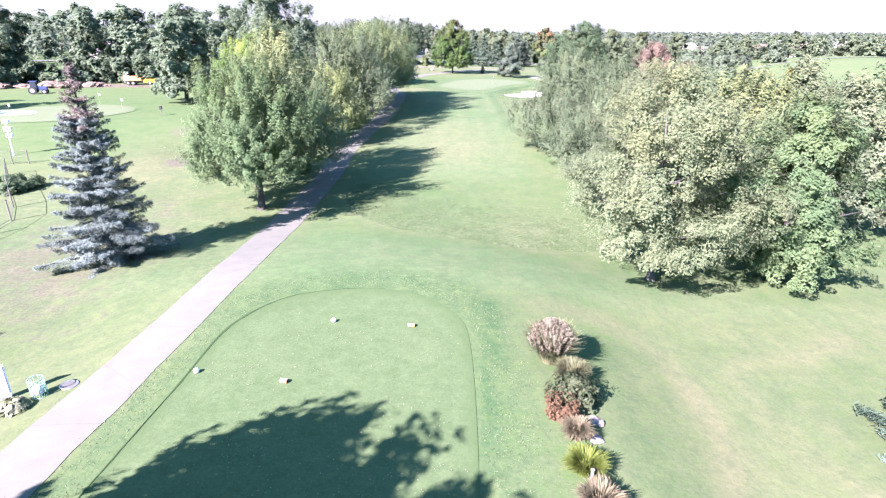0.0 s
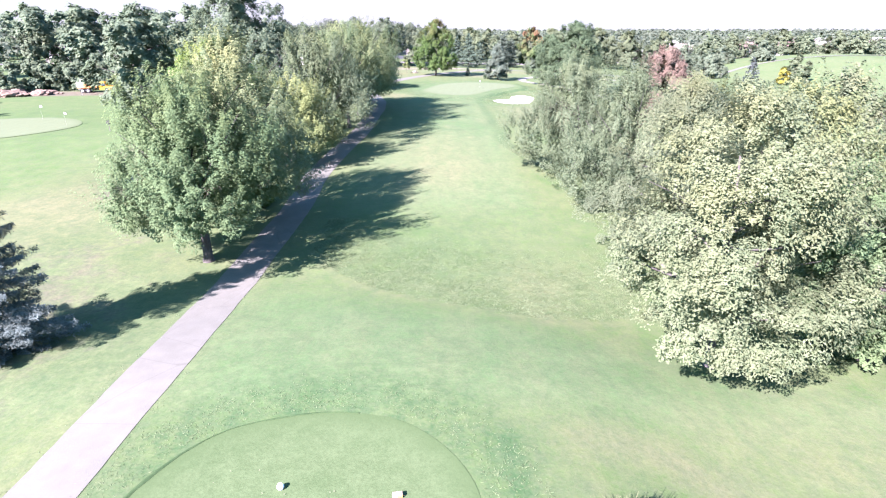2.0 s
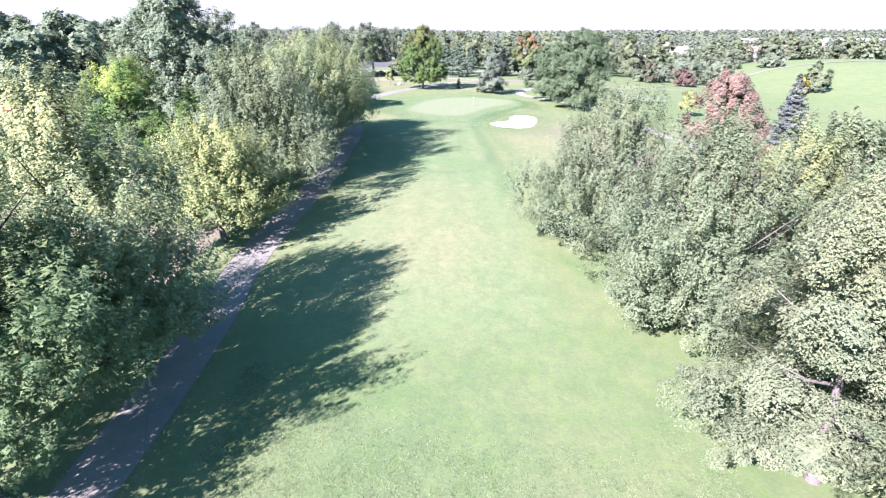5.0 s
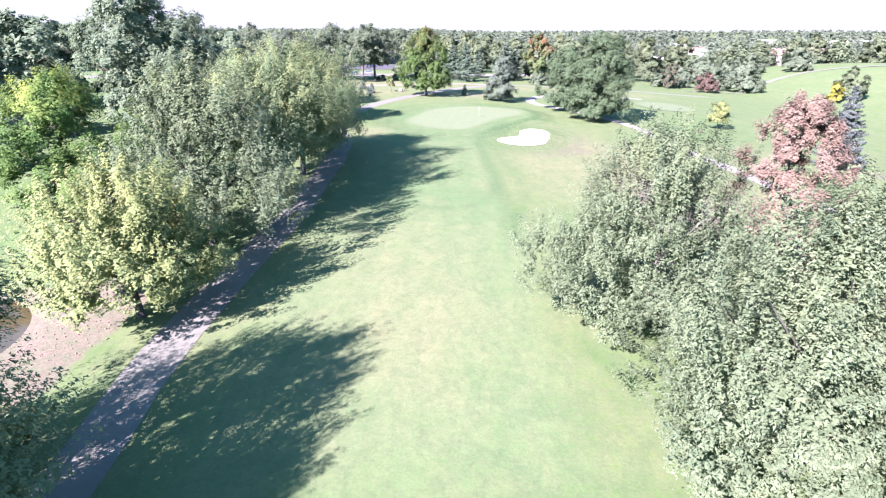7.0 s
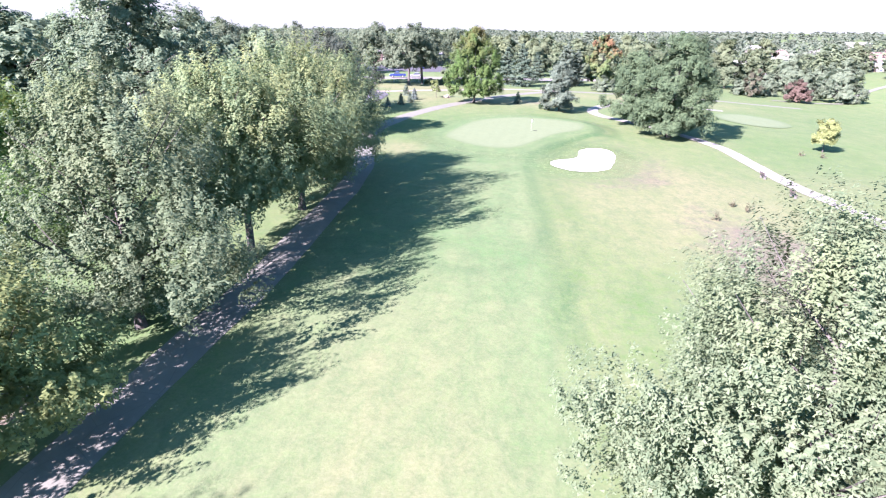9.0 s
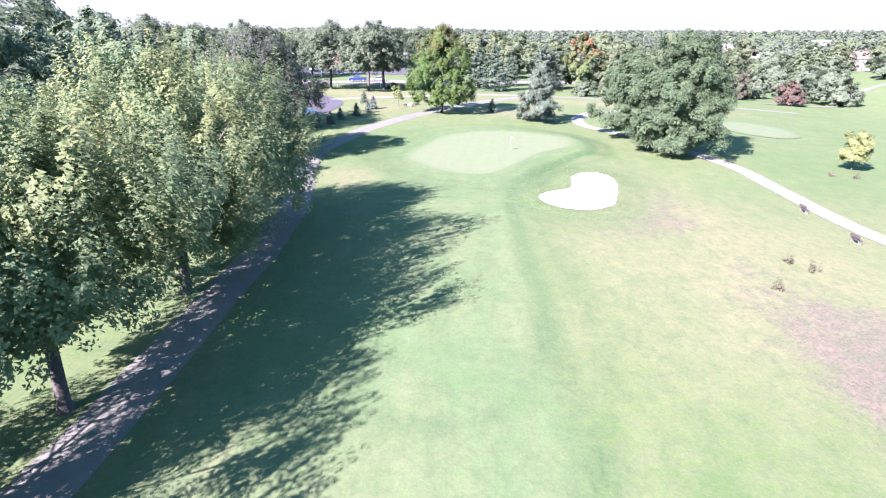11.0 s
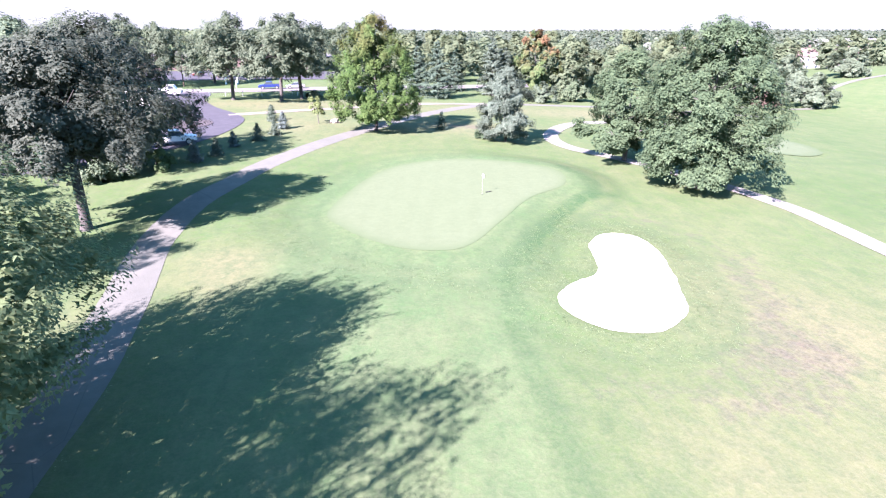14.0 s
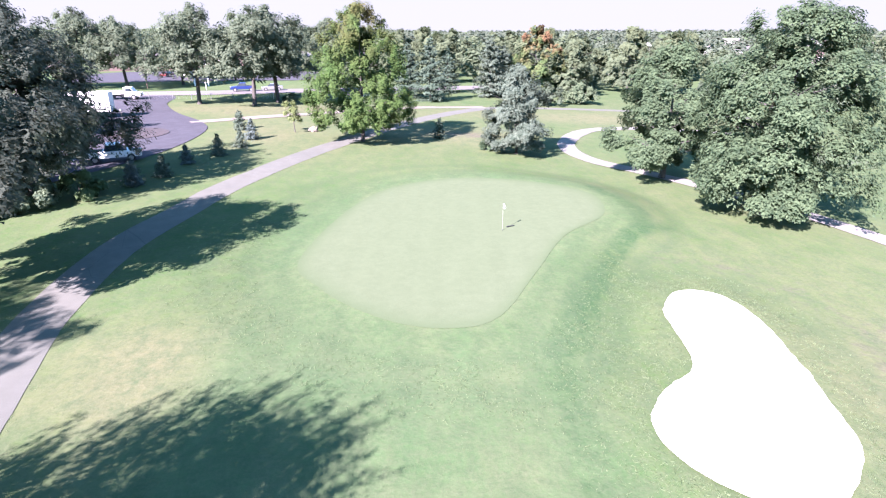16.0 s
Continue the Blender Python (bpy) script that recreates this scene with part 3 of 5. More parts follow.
def patch(name, line, lift, material, label, category, rings=14):
    """A surface that lies on the ground inside a closed outline."""
    c = line.mean(0)
    if name == "sand_bunker":
        c = np.array((20.6, 146.4))
    n, vs, fs = len(line), [], []
    for r in range(rings):
        q = c + (line - c) * ((r + 1) / rings)
        vs.append(np.column_stack([q, lie(q[:, 0], q[:, 1]) + lift]))
    vs = np.concatenate(vs + [np.array([[c[0], c[1], lie1(*c) + lift]])])
    for r in range(rings - 1):
        a, b = r * n + np.arange(n), r * n + np.roll(np.arange(n), -1)
        fs.append(np.stack([a, b, b + n, a + n], 1)[:, ::-1])
    a = np.arange(n)
    fs.append(np.stack([np.full(n, len(vs) - 1), np.roll(a, -1), a, a], 1)[:, ::-1])
    f = np.concatenate(fs)
    me = bpy.data.meshes.new(name)
    me.from_pydata([tuple(v) for v in vs], [], [tuple(dict.fromkeys(q)) for q in f.tolist()])
    me.polygons.foreach_set("use_smooth", np.ones(len(me.polygons), bool))
    rim = np.zeros(len(vs), np.float32)
    edge = np.clip(((np.arange(rings) + 1) / rings - 0.86) / 0.14, 0, 1) ** 2
    rim[:rings * n] = np.repeat(edge, n)
    me.attributes.new("rim", "FLOAT", "POINT").data.foreach_set("value", rim)
    me.materials.append(material)
    return tagged(new(name, me), label, category, kind="structure")


def ribbon(name, line, width, lift, material, label, category, wobble=0.1):
    """A paved strip along a line, with edges that sink into the turf."""
    d = np.gradient(line, axis=0)
    d /= np.linalg.norm(d, axis=1)[:, None]
    nrm = np.column_stack([-d[:, 1], d[:, 0]])
    rows = []
    rng = np.random.default_rng(len(line))
    for s, down in ((-1, 0), (-0.5, 0), (0, 0), (0.5, 0), (1, 0)):
        wob = np.convolve(rng.normal(0, wobble, len(line) + 4), np.ones(5) / 5, "valid") if abs(s) == 1 else 0
        q = line + nrm * (s * (width / 2 + 0.03 * (down > 0)) + np.sign(s) * wob)[:, None] if abs(s) == 1 else line + nrm * (s * width / 2)
        rows.append(np.column_stack([q, lie(q[:, 0], q[:, 1]) + lift - down + 0.02 * (1 - abs(s))]))
    n, k = len(line), len(rows)
    vs = np.stack(rows, 1).reshape(-1, 3)
    i = np.arange(n * k).reshape(n, k)
    f = np.stack([i[:-1, :-1], i[1:, :-1], i[1:, 1:], i[:-1, 1:]], -1).reshape(-1, 4)[:, ::-1]
    return tagged(new(name, raw_mesh(name, vs, f, material, True)), label, category, kind="structure")


build_ground()
patch("tee_box", TEE, 0.02, TURF_TEE, "closely mown blue-green tee with rounded end", "tee box", 26)
rim = TEE[(TEE[:, 0] < -3.0) & (TEE[:, 1] > 8)]
# dark ribbon paints the shadow that the longer grass throws on the tee
ribbon("tee_edge", rim, 0.08, 0.03, TURF_EDGE_SHADE, "uncut grass lip and its painted dark shadow along the tee edge", "grass edge", 0.05)
patch("putting_green", GREEN, 0.02, TURF_GREEN, "smooth pale green closely mown putting surface", "putting green", 22)
patch("sand_bunker", ragged(BUNKER, 0.05, 8), 0.05, SAND, "bean-shaped bunker of raked white sand", "bunker")
ribbon("cart_path", CART, 2.85, 0.02, PATH_MAT, "pale pinkish asphalt cart path with worn edges", "path", 0.07)
ribbon("cart_path_loop", LOOP, 2.5, 0.05, PATH_PALE, "pale narrow cart path curving through turf", "path")
ribbon("gravel_track", TRACK, 2.6, 0.05, GRAVEL, "pale dusty gravel track", "track", 0.2)


# ---------------------------------------------------------------- trees
PROFILE = {
    "round": ([0, .12, .35, .6, .85, 1], [.72, 1, 1.05, .92, .62, .2]),
    "egg": ([0, .06, .2, .4, .65, .85, 1], [.62, .9, 1.04, 1.0, .84, .56, .18]),
    "ovate": ([0, .08, .28, .6, .85, 1], [.68, .94, 1.06, .98, .68, .2]),
    "upright": ([0, .08, .28, .6, .85, 1], [.88, 1.05, 1.06, .92, .68, .3]),
    "vase": ([0, .2, .45, .7, .88, 1], [.66, .86, 1, 1.02, .78, .35]),
    "oak": ([0, .1, .4, .7, .9, 1], [.84, 1.02, 1.05, .92, .66, .25]),
}
HABIT = {  # bough size over crown radius, its height over its width, upward pull of the shoots, shoot length and width
    "round": (0.32, 0.78, 0.45, 0.80, 0.60), "ovate": (0.24, 1.0, 0.9, 0.75, 0.42), "egg": (0.17, 1.0, 0.9, 0.72, 0.40),
    "upright": (0.32, 1.3, 1.9, 1.6, 0.42), "vase": (0.32, 1.2, 1.8, 1.5, 0.44), "oak": (0.30, 0.82, 0.35, 0.70, 0.64),
}


def leaves(P, N, size, aspect, rng, slim=False):
    """Diamond leaves at P that face N, as vertices and faces (slim: pointed, three-sided)."""
    n = len(P)
    N = N / np.linalg.norm(N, axis=1)[:, None]
    R = rng.normal(size=(n, 3))
    T = np.cross(N, R)
    T /= np.linalg.norm(T, axis=1)[:, None]
    B = np.cross(N, T)
    s = (size * rng.uniform(0.65, 1.35, n))[:, None]
    fold = N * s * 0.25
    if slim:
        v = np.stack([P - T * s * 1.1, P + T * s * 0.9 + B * s * aspect, P + T * s * 0.9 - B * s * aspect], 1).reshape(-1, 3)
        return v, np.arange(3 * n).reshape(n, 3)
    v = np.stack([P - T * s, P - B * s * aspect + fold, P + T * s, P + B * s * aspect + fold], 1).reshape(-1, 3)
    return v, np.arange(4 * n).reshape(n, 4)


def crown_mesh(name, seed, h, r, base, style, tufts, per, leaf, material, lobes=0.16, hollow=0.35, slim=False):
    """Boughs on the outline of the crown, shoots on every bough, leaves round every shoot; shadowed gaps stay between them."""
    rng = np.random.default_rng(seed)
    bough, tall, pull, lt, wt = HABIT[style]
    sc = (r / 6) ** 0.5
    lt, wt = lt * sc, wt * sc
    up = np.array([0, 0, 1.0])
    tufts, per = int(1.7 * tufts), int(per / 1.95)
    nb = max(9, int(tufts / 10.5))
    ph = rng.uniform(0, 6.28, 3)
    u = np.clip((np.arange(nb) + rng.uniform(0, 1, nb)) / nb, 0, 1) ** 1.25
    az = np.arange(nb) * 2.39996 + rng.normal(0, 0.35, nb)
    pr = np.interp(u, *PROFILE[style])
    pr = pr * (1 + lobes * np.sin(3 * az + ph[0] + 5 * u) + 0.6 * lobes * np.sin(5 * az + ph[1] - 8 * u) + rng.normal(0, 0.5 * lobes, nb))
    deep = rng.random(nb) < 0.3
    f = np.where(deep, rng.uniform(hollow, 0.62, nb), rng.uniform(0.9, 1.07, nb))
    rb = r * bough * rng.uniform(0.72, 1.2, nb) * np.where(u > 0.85, 0.75, 1.0)
    out = np.stack([np.cos(az), np.sin(az), np.zeros(nb)], 1)
    C = out * np.maximum(r * pr * f - rb * 0.8, 0)[:, None]
    C[:, 2] = base + rb * tall * 0.12 + u * np.maximum(h - base - rb * tall * 1.05 - lt * 0.25, 0.1)
    # shoots
    b = rng.integers(0, nb, tufts)
    D = rng.normal(size=(tufts, 3)) + 0.7 * out[b] + up * 0.3
    D /= np.linalg.norm(D, axis=1)[:, None]
    T = C[b] + D * (rb[b] * rng.uniform(0.72, 1.08, tufts))[:, None] * np.array([1, 1, tall])
    T[:, 2] = np.maximum(T[:, 2], base + rng.uniform(0, 0.9, tufts) ** 1.5)
    G = D * np.array([1, 1, 0.5]) + up * (pull * (0.35 + 0.75 * u[b]))[:, None] + rng.normal(0, 0.16, (tufts, 3))
    G /= np.linalg.norm(G, axis=1)[:, None]
    size = rng.uniform(0.65, 1.35, tufts)
    # leaves
    n = tufts * per
    g = np.repeat(np.arange(tufts), per)
    t = rng.uniform(-1, 1, n)
    w = wt * (1 - 0.7 * np.clip(t, 0, 1) ** 1.4) * size[g]
    J = rng.normal(size=(n, 3))
    J -= G[g] * (0.7 * (J * G[g]).sum(1))[:, None]
    J /= np.linalg.norm(J, axis=1)[:, None]
    fill = rng.random(n) < 0.15                      # broad leaves inside the bough close the crown
    k = np.where(fill, 0.3 * rng.random(n), 0.45 + 0.55 * rng.random(n) ** 0.6)
    P = T[g] + G[g] * (t * lt * 0.62 * size[g])[:, None] + J * (w * k)[:, None]
    P = np.where(fill[:, None], C[b][g] + (P - C[b][g]) * 0.62, P)
    N = 0.34 * J + 0.3 * G[g] + up * 0.62 + 0.42 * out[b][g] + rng.normal(0, 0.16, (n, 3))
    v, q = leaves(P, N, leaf * np.where(fill, 2.4, 1.34), 0.54, rng, slim)
    return raw_mesh(name, v, q, material)


def trunk_mesh(name, seed, h, r, base, girth, style, limbs=9):
    rng = np.random.default_rng(seed + 77)
    top = base + (h - base) * 0.72
    lean = rng.normal(0, 0.03, 2)
    line = lambda z: Vector((lean[0] * z + 0.12 * math.sin(z * 0.6 + seed), lean[1] * z + 0.1 * math.cos(z * 0.5 + seed) - 0.1, z))
    zs = [-0.25, 0.15, 0.6, base * 0.7 + 0.4] + list(np.linspace(base + 0.4, top, 5))
    rs = [girth * 1.55, girth * 1.25, girth * 1.02, girth * 0.9] + list(np.linspace(girth * 0.8, girth * 0.16, 5))
    pieces = [tube([line(z) for z in zs], rs, 10)]
    up = 1.1 if style in ("upright", "vase") else 0.45
    for i in range(limbs):
        z = base + (top - base) * (0.02 + 0.8 * i / limbs)
        a = i * 2.4 + rng.uniform(-0.4, 0.4)
        ln = r * np.interp((z - base) / (h - base), *PROFILE[style]) * rng.uniform(0.62, 0.85)
        o = line(z)
        d = Vector((math.cos(a), math.sin(a), 0))
        pts = [o, o + d * ln * 0.35 + Vector((0, 0, up * ln * 0.22)), o + d * ln * 0.7 + Vector((rng.normal(0, .1), rng.normal(0, .1), up * ln * 0.55)), o + d * ln + Vector((0, 0, up * ln * 0.85))]
        g = girth * (0.5 - 0.3 * i / limbs)
        pieces.append(tube(pts, [g, g * 0.7, g * 0.42, g * 0.12], 6))
        for s in (-1, 1):
            e = Vector((math.cos(a + s * 0.8), math.sin(a + s * 0.8), 0))
            m = pts[1]
            pieces.append(tube([m, m + e * ln * 0.3 + Vector((0, 0, up * ln * 0.2)), m + e * ln * 0.55 + Vector((0, 0, up * ln * 0.5))], [g * 0.45, g * 0.28, g * 0.08], 5))
    v, f = join(pieces)
    return raw_mesh(name, v, f, None, True)


def tree(name, label, category, x, y, h, r, base, style, leafmat, seed, tufts=300, per=70, leaf=0.2, girth=0.28, bark=None, group="", lobes=0.16, turn=None):
    e = empty(name, pose(x, y, lie1(x, y) - 0.03, 0, 0, (seed * 47) % 360 if turn is None else turn), label, category, group)
    part("trunk", trunk_mesh("trunk", seed, h, r, base, girth, style), bark or BARK, e)
    part("crown", crown_mesh("crown", seed, h, r, base, style, tufts, per, leaf, leafmat, lobes, slim=True), leafmat, e)
    return e


def conifer_mesh(name, seed, h, r, material, low=0.04, gap=0.34, leaf=0.2, fill=1.0, power=0.85, z0=0.0, z1=1.0):
    """Whorls of drooping boughs with sprays of needles."""
    rng = np.random.default_rng(seed)
    Ps, Ns = [], []
    z = h * max(low, z0)
    while z < h * min(0.985, z1):
        ln0 = r * (1 - z / h) ** power + 0.12
        n = int(5 + 4 * min(1, ln0 / 2))
        a0 = rng.uniform(0, 6.28)
        for i in range(n):
            a = a0 + 6.283 * i / n + rng.normal(0, 0.16)
            ln = ln0 * rng.uniform(0.6, 1.15)
            dz = rng.uniform(-0.9, 0.9) * gap
            m = int((8 + 26 * ln) * fill)
            s = rng.uniform(0.12, 1.0, m) ** 0.8
            side = rng.uniform(-1, 1, m) * (0.10 + 0.34 * ln * (1.05 - s) * np.clip(s * 3, 0, 1))
            droop = -0.34 * ln * s + 0.22 * ln * s * s - np.abs(rng.normal(0, 0.13, m)) - 0.22 * np.abs(side)
            lift = 0.45 * (z / h) * ln * s
            d, e = np.array([math.cos(a), math.sin(a)]), np.array([-math.sin(a), math.cos(a)])
            P = np.column_stack([d[0] * ln * s + e[0] * side, d[1] * ln * s + e[1] * side, z + dz + droop + lift])
            Ps.append(P)
            Ns.append(np.column_stack([d[0] * 0.5 + rng.normal(0, .4, m), d[1] * 0.5 + rng.normal(0, .4, m), np.full(m, 0.8)]))
        z += gap * rng.uniform(0.8, 1.2)
    v, q = leaves(np.concatenate(Ps), np.concatenate(Ns), leaf, 0.2, rng, True)
    return raw_mesh(name, v, q, material)


def conifer(name, label, x, y, h, r, material, seed, gap=0.34, leaf=0.2, fill=1.0, low=0.04, group="", top=None, power=0.85):
    e = empty(name, pose(x, y, lie1(x, y) - 0.03, 0, 0, (seed * 31) % 360), label, "spruce" if "spruce" in name else "conifer", group)
    v, f = tube([(0, 0, -0.2), (0, 0, 0.3), (0, 0, h * 0.5), (0, 0, h * 0.98)], [h * 0.022, h * 0.017, h * 0.01, 0.015], 8)
    part("trunk", raw_mesh("trunk", v, f, None, True), BARK, e)
    part("crown", conifer_mesh("crown", seed, h, r, material, low, gap, leaf, fill, power, 0, 0.74 if top else 1.0), material, e)
    if top:
        part("crown_top", conifer_mesh("crown_top", seed + 1, h, r, top, low, gap * 1.15, leaf, fill * 0.6, power, 0.70, 1.0), top, e, "thinning brown needles near the tip")
    return e


# row beside the cart path
ROW = "trees along the cart path"
tree("ash_tree", "tall green ash tree with a full crown beside the path", "tree", -17.2, 51.8, 14.4, 5.9, 3.9, "upright", LEAF_ASH, 3, 560, 235, 0.060, 0.34, group=ROW)
tree("ash_tree", "tall ash tree turning gold at the top", "tree", -17.3, 61.6, 16.6, 6.3, 2.8, "upright", LEAF_ASH_GOLD, 8, 640, 200, 0.064, 0.34, group=ROW)
tree("ash_tree", "smaller yellow-green ash tree beside the dirt bank", "tree", -16.6, 80.8, 11.4, 5.4, 2.6, "upright", LEAF_YELLOW, 13, 350, 165, 0.076, 0.26, group=ROW)
tree("maple_tree", "silvery green maple tree with upswept shoots", "tree", -15.9, 92.5, 16.0, 6.9, 1.8, "upright", LEAF_SILVER, 17, 442, 165, 0.076, 0.3, group=ROW)
tree("maple_tree", "yellow-green maple tree with forked trunk", "tree", -12.9, 103.4, 15.6, 6.8, 4.6, "vase", LEAF_ROW, 21, 540, 165, 0.076, 0.3, group=ROW)
tree("maple_tree", "tall yellow-green maple tree with pale upright shoots", "tree", -12.9, 115.6, 16.6, 7.2, 3.8, "vase", LEAF_ROW, 26, 550, 165, 0.076, 0.32, group=ROW)
tree("maple_tree", "green maple tree with yellow-green shoots shading the fairway", "tree", -13.9, 127.4, 14.6, 7.1, 3.9, "upright", LEAF_ROW, 33, 680, 165, 0.074, 0.32, group=ROW)
tree("oak_tree", "dark grey-green oak tree overhanging the path", "tree", -20.7, 156.0, 15.2, 6.3, 5.6, "oak", LEAF_OLD, 35, 560, 140, 0.105, 0.4, group=ROW)
tree("oak_tree", "broad dark oak tree beside the parking lot", "tree", -26.6, 175.7, 16.0, 7.7, 3.0, "oak", LEAF_OLD, 41, 560, 140, 0.11, 0.45)

# grove on the other side of the fairway
GROVE = "trees of the grove"
tree("sweetgum_tree", "pale yellow-green tree with layered leaves and pale trunk", "tree", 15.3, 38.2, 15.2, 6.2, 3.0, "round", LEAF_GUM, 52, 480, 260, 0.054, 0.27, BARK_PALE, GROVE)
tree("sweetgum_tree", "green broadleaf tree with low hanging branches", "tree", 24.9, 39.2, 13.6, 5.1, 1.1, "round", LEAF_ASH, 57, 300, 220, 0.076, 0.27, BARK, GROVE)
tree("maple_tree", "pale green maple tree in the grove", "tree", 18.6, 53, 14.8, 5.6, 1.6, "round", LEAF_PALE, 61, 440, 300, 0.048, 0.28, BARK_PALE, GROVE)
tree("maple_tree", "grey-green maple tree at the fairway edge", "tree", 19.4, 67, 14.8, 6.4, 1.6, "upright", LEAF_SILVER, 66, 540, 220, 0.056, 0.28, BARK_PALE, GROVE)
tree("maple_tree", "grey-green maple tree with upright shoots", "tree", 17.6, 81, 14.6, 6.7, 1.6, "upright", LEAF_SILVER, 71, 580, 230, 0.056, 0.28, BARK_PALE, GROVE)
tree("maple_tree", "dense yellow-green maple tree within the grove", "tree", 29.5, 57, 15.2, 6.6, 1.8, "upright", LEAF_OLIVE, 76, 400, 130, 0.09, 0.28, BARK, GROVE)
tree("maple_tree", "yellow-green maple tree within the grove", "tree", 29.0, 73, 13.6, 5.8, 1.8, "upright", LEAF_OLIVE, 79, 270, 190, 0.08, 0.28, BARK, GROVE)
tree("maple_tree", "green maple tree at the back of the grove", "tree", 38.5, 53, 15.4, 6.4, 1.8, "upright", LEAF_PALE, 83, 420, 80, 0.12, 0.28, BARK, GROVE)
tree("maple_tree", "pale maple tree at the back of the grove", "tree", 40, 67, 15.4, 6.2, 1.8, "upright", LEAF_PALE, 86, 420, 80, 0.12, 0.28, BARK, GROVE)
tree("maple_tree", "grey-green maple tree with upright shoots behind the grove", "tree", 38.6, 82, 13.0, 5.2, 1.8, "upright", LEAF_SILVER, 87, 400, 80, 0.12, 0.28, BARK, GROVE)
tree("red_maple_tree", "rusty red broad maple tree", "tree", 30.6, 88.5, 15.0, 4.7, 1.6, "egg", LEAF_RED, 88, 640, 150, 0.07, 0.25, lobes=0.06)

# behind the tee
tree("shade_tree", "large tree behind the tee that shades it", "tree", -17.4, 2.4, 16.2, 5.4, 3, "upright", LEAF_ASH, 91, 260, 60, 0.24, 0.34)
tree("shade_tree", "broad tree behind the tee that shades it", "tree", -12.2, -1.2, 15.3, 5.2, 3, "round", LEAF_ASH, 94, 260, 60, 0.24, 0.34)
tree("shade_tree", "tall tree across the path from the tee", "tree", -39.5, 9.5, 15.4, 5.4, 3, "upright", LEAF_ASH, 97, 260, 60, 0.24, 0.34)

# round the green
tree("maple_tree", "dense oval maple tree with reddening top", "tree", 1.6, 199.5, 16.9, 6.5, 1.9, "egg", LEAF_MAPLE, 101, 900, 110, 0.085, 0.26, lobes=0.05)
tree("oak_tree", "huge dense round oak tree beside the path", "tree", 38.2, 170.0, 18.2, 7.0, 1.5, "oak", LEAF_OAK, 105, 640, 150, 0.105, 0.45, lobes=0.09)
tree("oak_tree", "round oak tree with a visible pale trunk", "tree", 34.4, 182.5, 14.6, 5.6, 1.8, "oak", LEAF_OAK, 108, 280, 150, 0.115, 0.32, BARK_PALE)
tree("pine_tree", "pale blue-green pine tree with soft needles", "pine", 20.6, 193.2, 10.8, 3.7, 0.9, "round", NEEDLE_PINE, 111, 420, 150, 0.075, 0.17, lobes=0.22)
conifer("spruce_bush", "small dark green conical spruce on mown grass", 12.0, 202.2, 3.0, 1.05, NEEDLE_GREEN, 113, 0.22, 0.12, 2.4)

# blue spruce beside the tee
conifer("spruce_tree", "tall blue spruce with browning tip beside the path", -23.9, 38.7, 14.1, 4.5, NEEDLE_BLUE, 121, 0.40, 0.12, 5.4, 0.03, top=NEEDLE_BROWN, power=1.0)
conifer("spruce_tree", "dark green spruce with pale branch tips", 21.1, 19.2, 9.0, 3.7, NEEDLE_GREEN, 125, 0.62, 0.16, 3.0, power=1.0)
conifer("spruce_tree", "tall silver-blue spruce standing on open turf", 66, 132, 12.6, 4.6, NEEDLE_SILVER, 127, 0.42, 0.2, 2.6, power=1.0)


# ---------------------------------------------------------------- more trees
tree("lime_tree", "bright yellow-green tree behind the dirt bank", "tree", -34.6, 104.5, 13.8, 7.8, 0.8, "round", LEAF_LIME, 141, 260, 170, 0.1, 0.3)
tree("oak_tree", "towering dark green oak tree above the row", "tree", -37.5, 131.5, 22.8, 9.6, 3.0, "oak", LEAF_DARK, 143, 420, 140, 0.15, 0.5, lobes=0.12)
tree("ornamental_tree", "small bright yellow-green ornamental tree on turf", "tree", 63, 165.6, 6.0, 2.4, 1.7, "round", LEAF_YOUNG, 149, 130, 80, 0.11, 0.1)
tree("red_tree", "small round tree with red autumn leaves", "tree", 103, 257, 7.4, 3.9, 0.8, "round", LEAF_RUST, 151, 150, 70, 0.18, 0.16)
tree("young_tree", "thin young tree with sparse leaves near the path", "sapling", -7.8, 205.6, 4.6, 1.5, 1.4, "round", LEAF_YELLOW, 153, 60, 30, 0.11, 0.06, lobes=0.3)
tree("crabapple_tree", "low spreading crabapple tree with dark underside", "tree", 49.5, 252, 5.2, 4.2, 0.8, "round", LEAF_SILVER, 155, 120, 45, 0.2, 0.16)

# prototypes for trees farther off, copied where they stand
far_oak = tree("oak_tree", "spreading dark oak tree with open limbs", "tree", -28.6, 236, 17.4, 7.2, 5.0, "oak", LEAF_OPEN, 161, 330, 56, 0.17, 0.36, lobes=0.16)
far_dark = tree("dark_oak_tree", "tall dark oak tree at the edge of the course", "tree", -62, 142, 20, 8.2, 2.5, "oak", LEAF_DARK, 163, 200, 46, 0.33, 0.45, lobes=0.28)
far_round = tree("broadleaf_tree", "round green tree beyond the course", "tree", 58, 282, 15.5, 6.6, 1.5, "round", LEAF_FAR_HAZE, 167, 150, 50, 0.36, 0.3, lobes=0.2)
far_grey = tree("grey_broadleaf_tree", "grey-green bushy tree beyond the fairway", "tree", 119, 261, 9.6, 5.6, 0.6, "round", LEAF_GREY, 169, 150, 64, 0.26, 0.25, lobes=0.2)
tree("maple_tree", "green maple tree with rusty red top", "tree", 43, 266, 16.6, 5.4, 1.6, "ovate", LEAF_MAPLE_RED, 171, 260, 60, 0.24, 0.25)
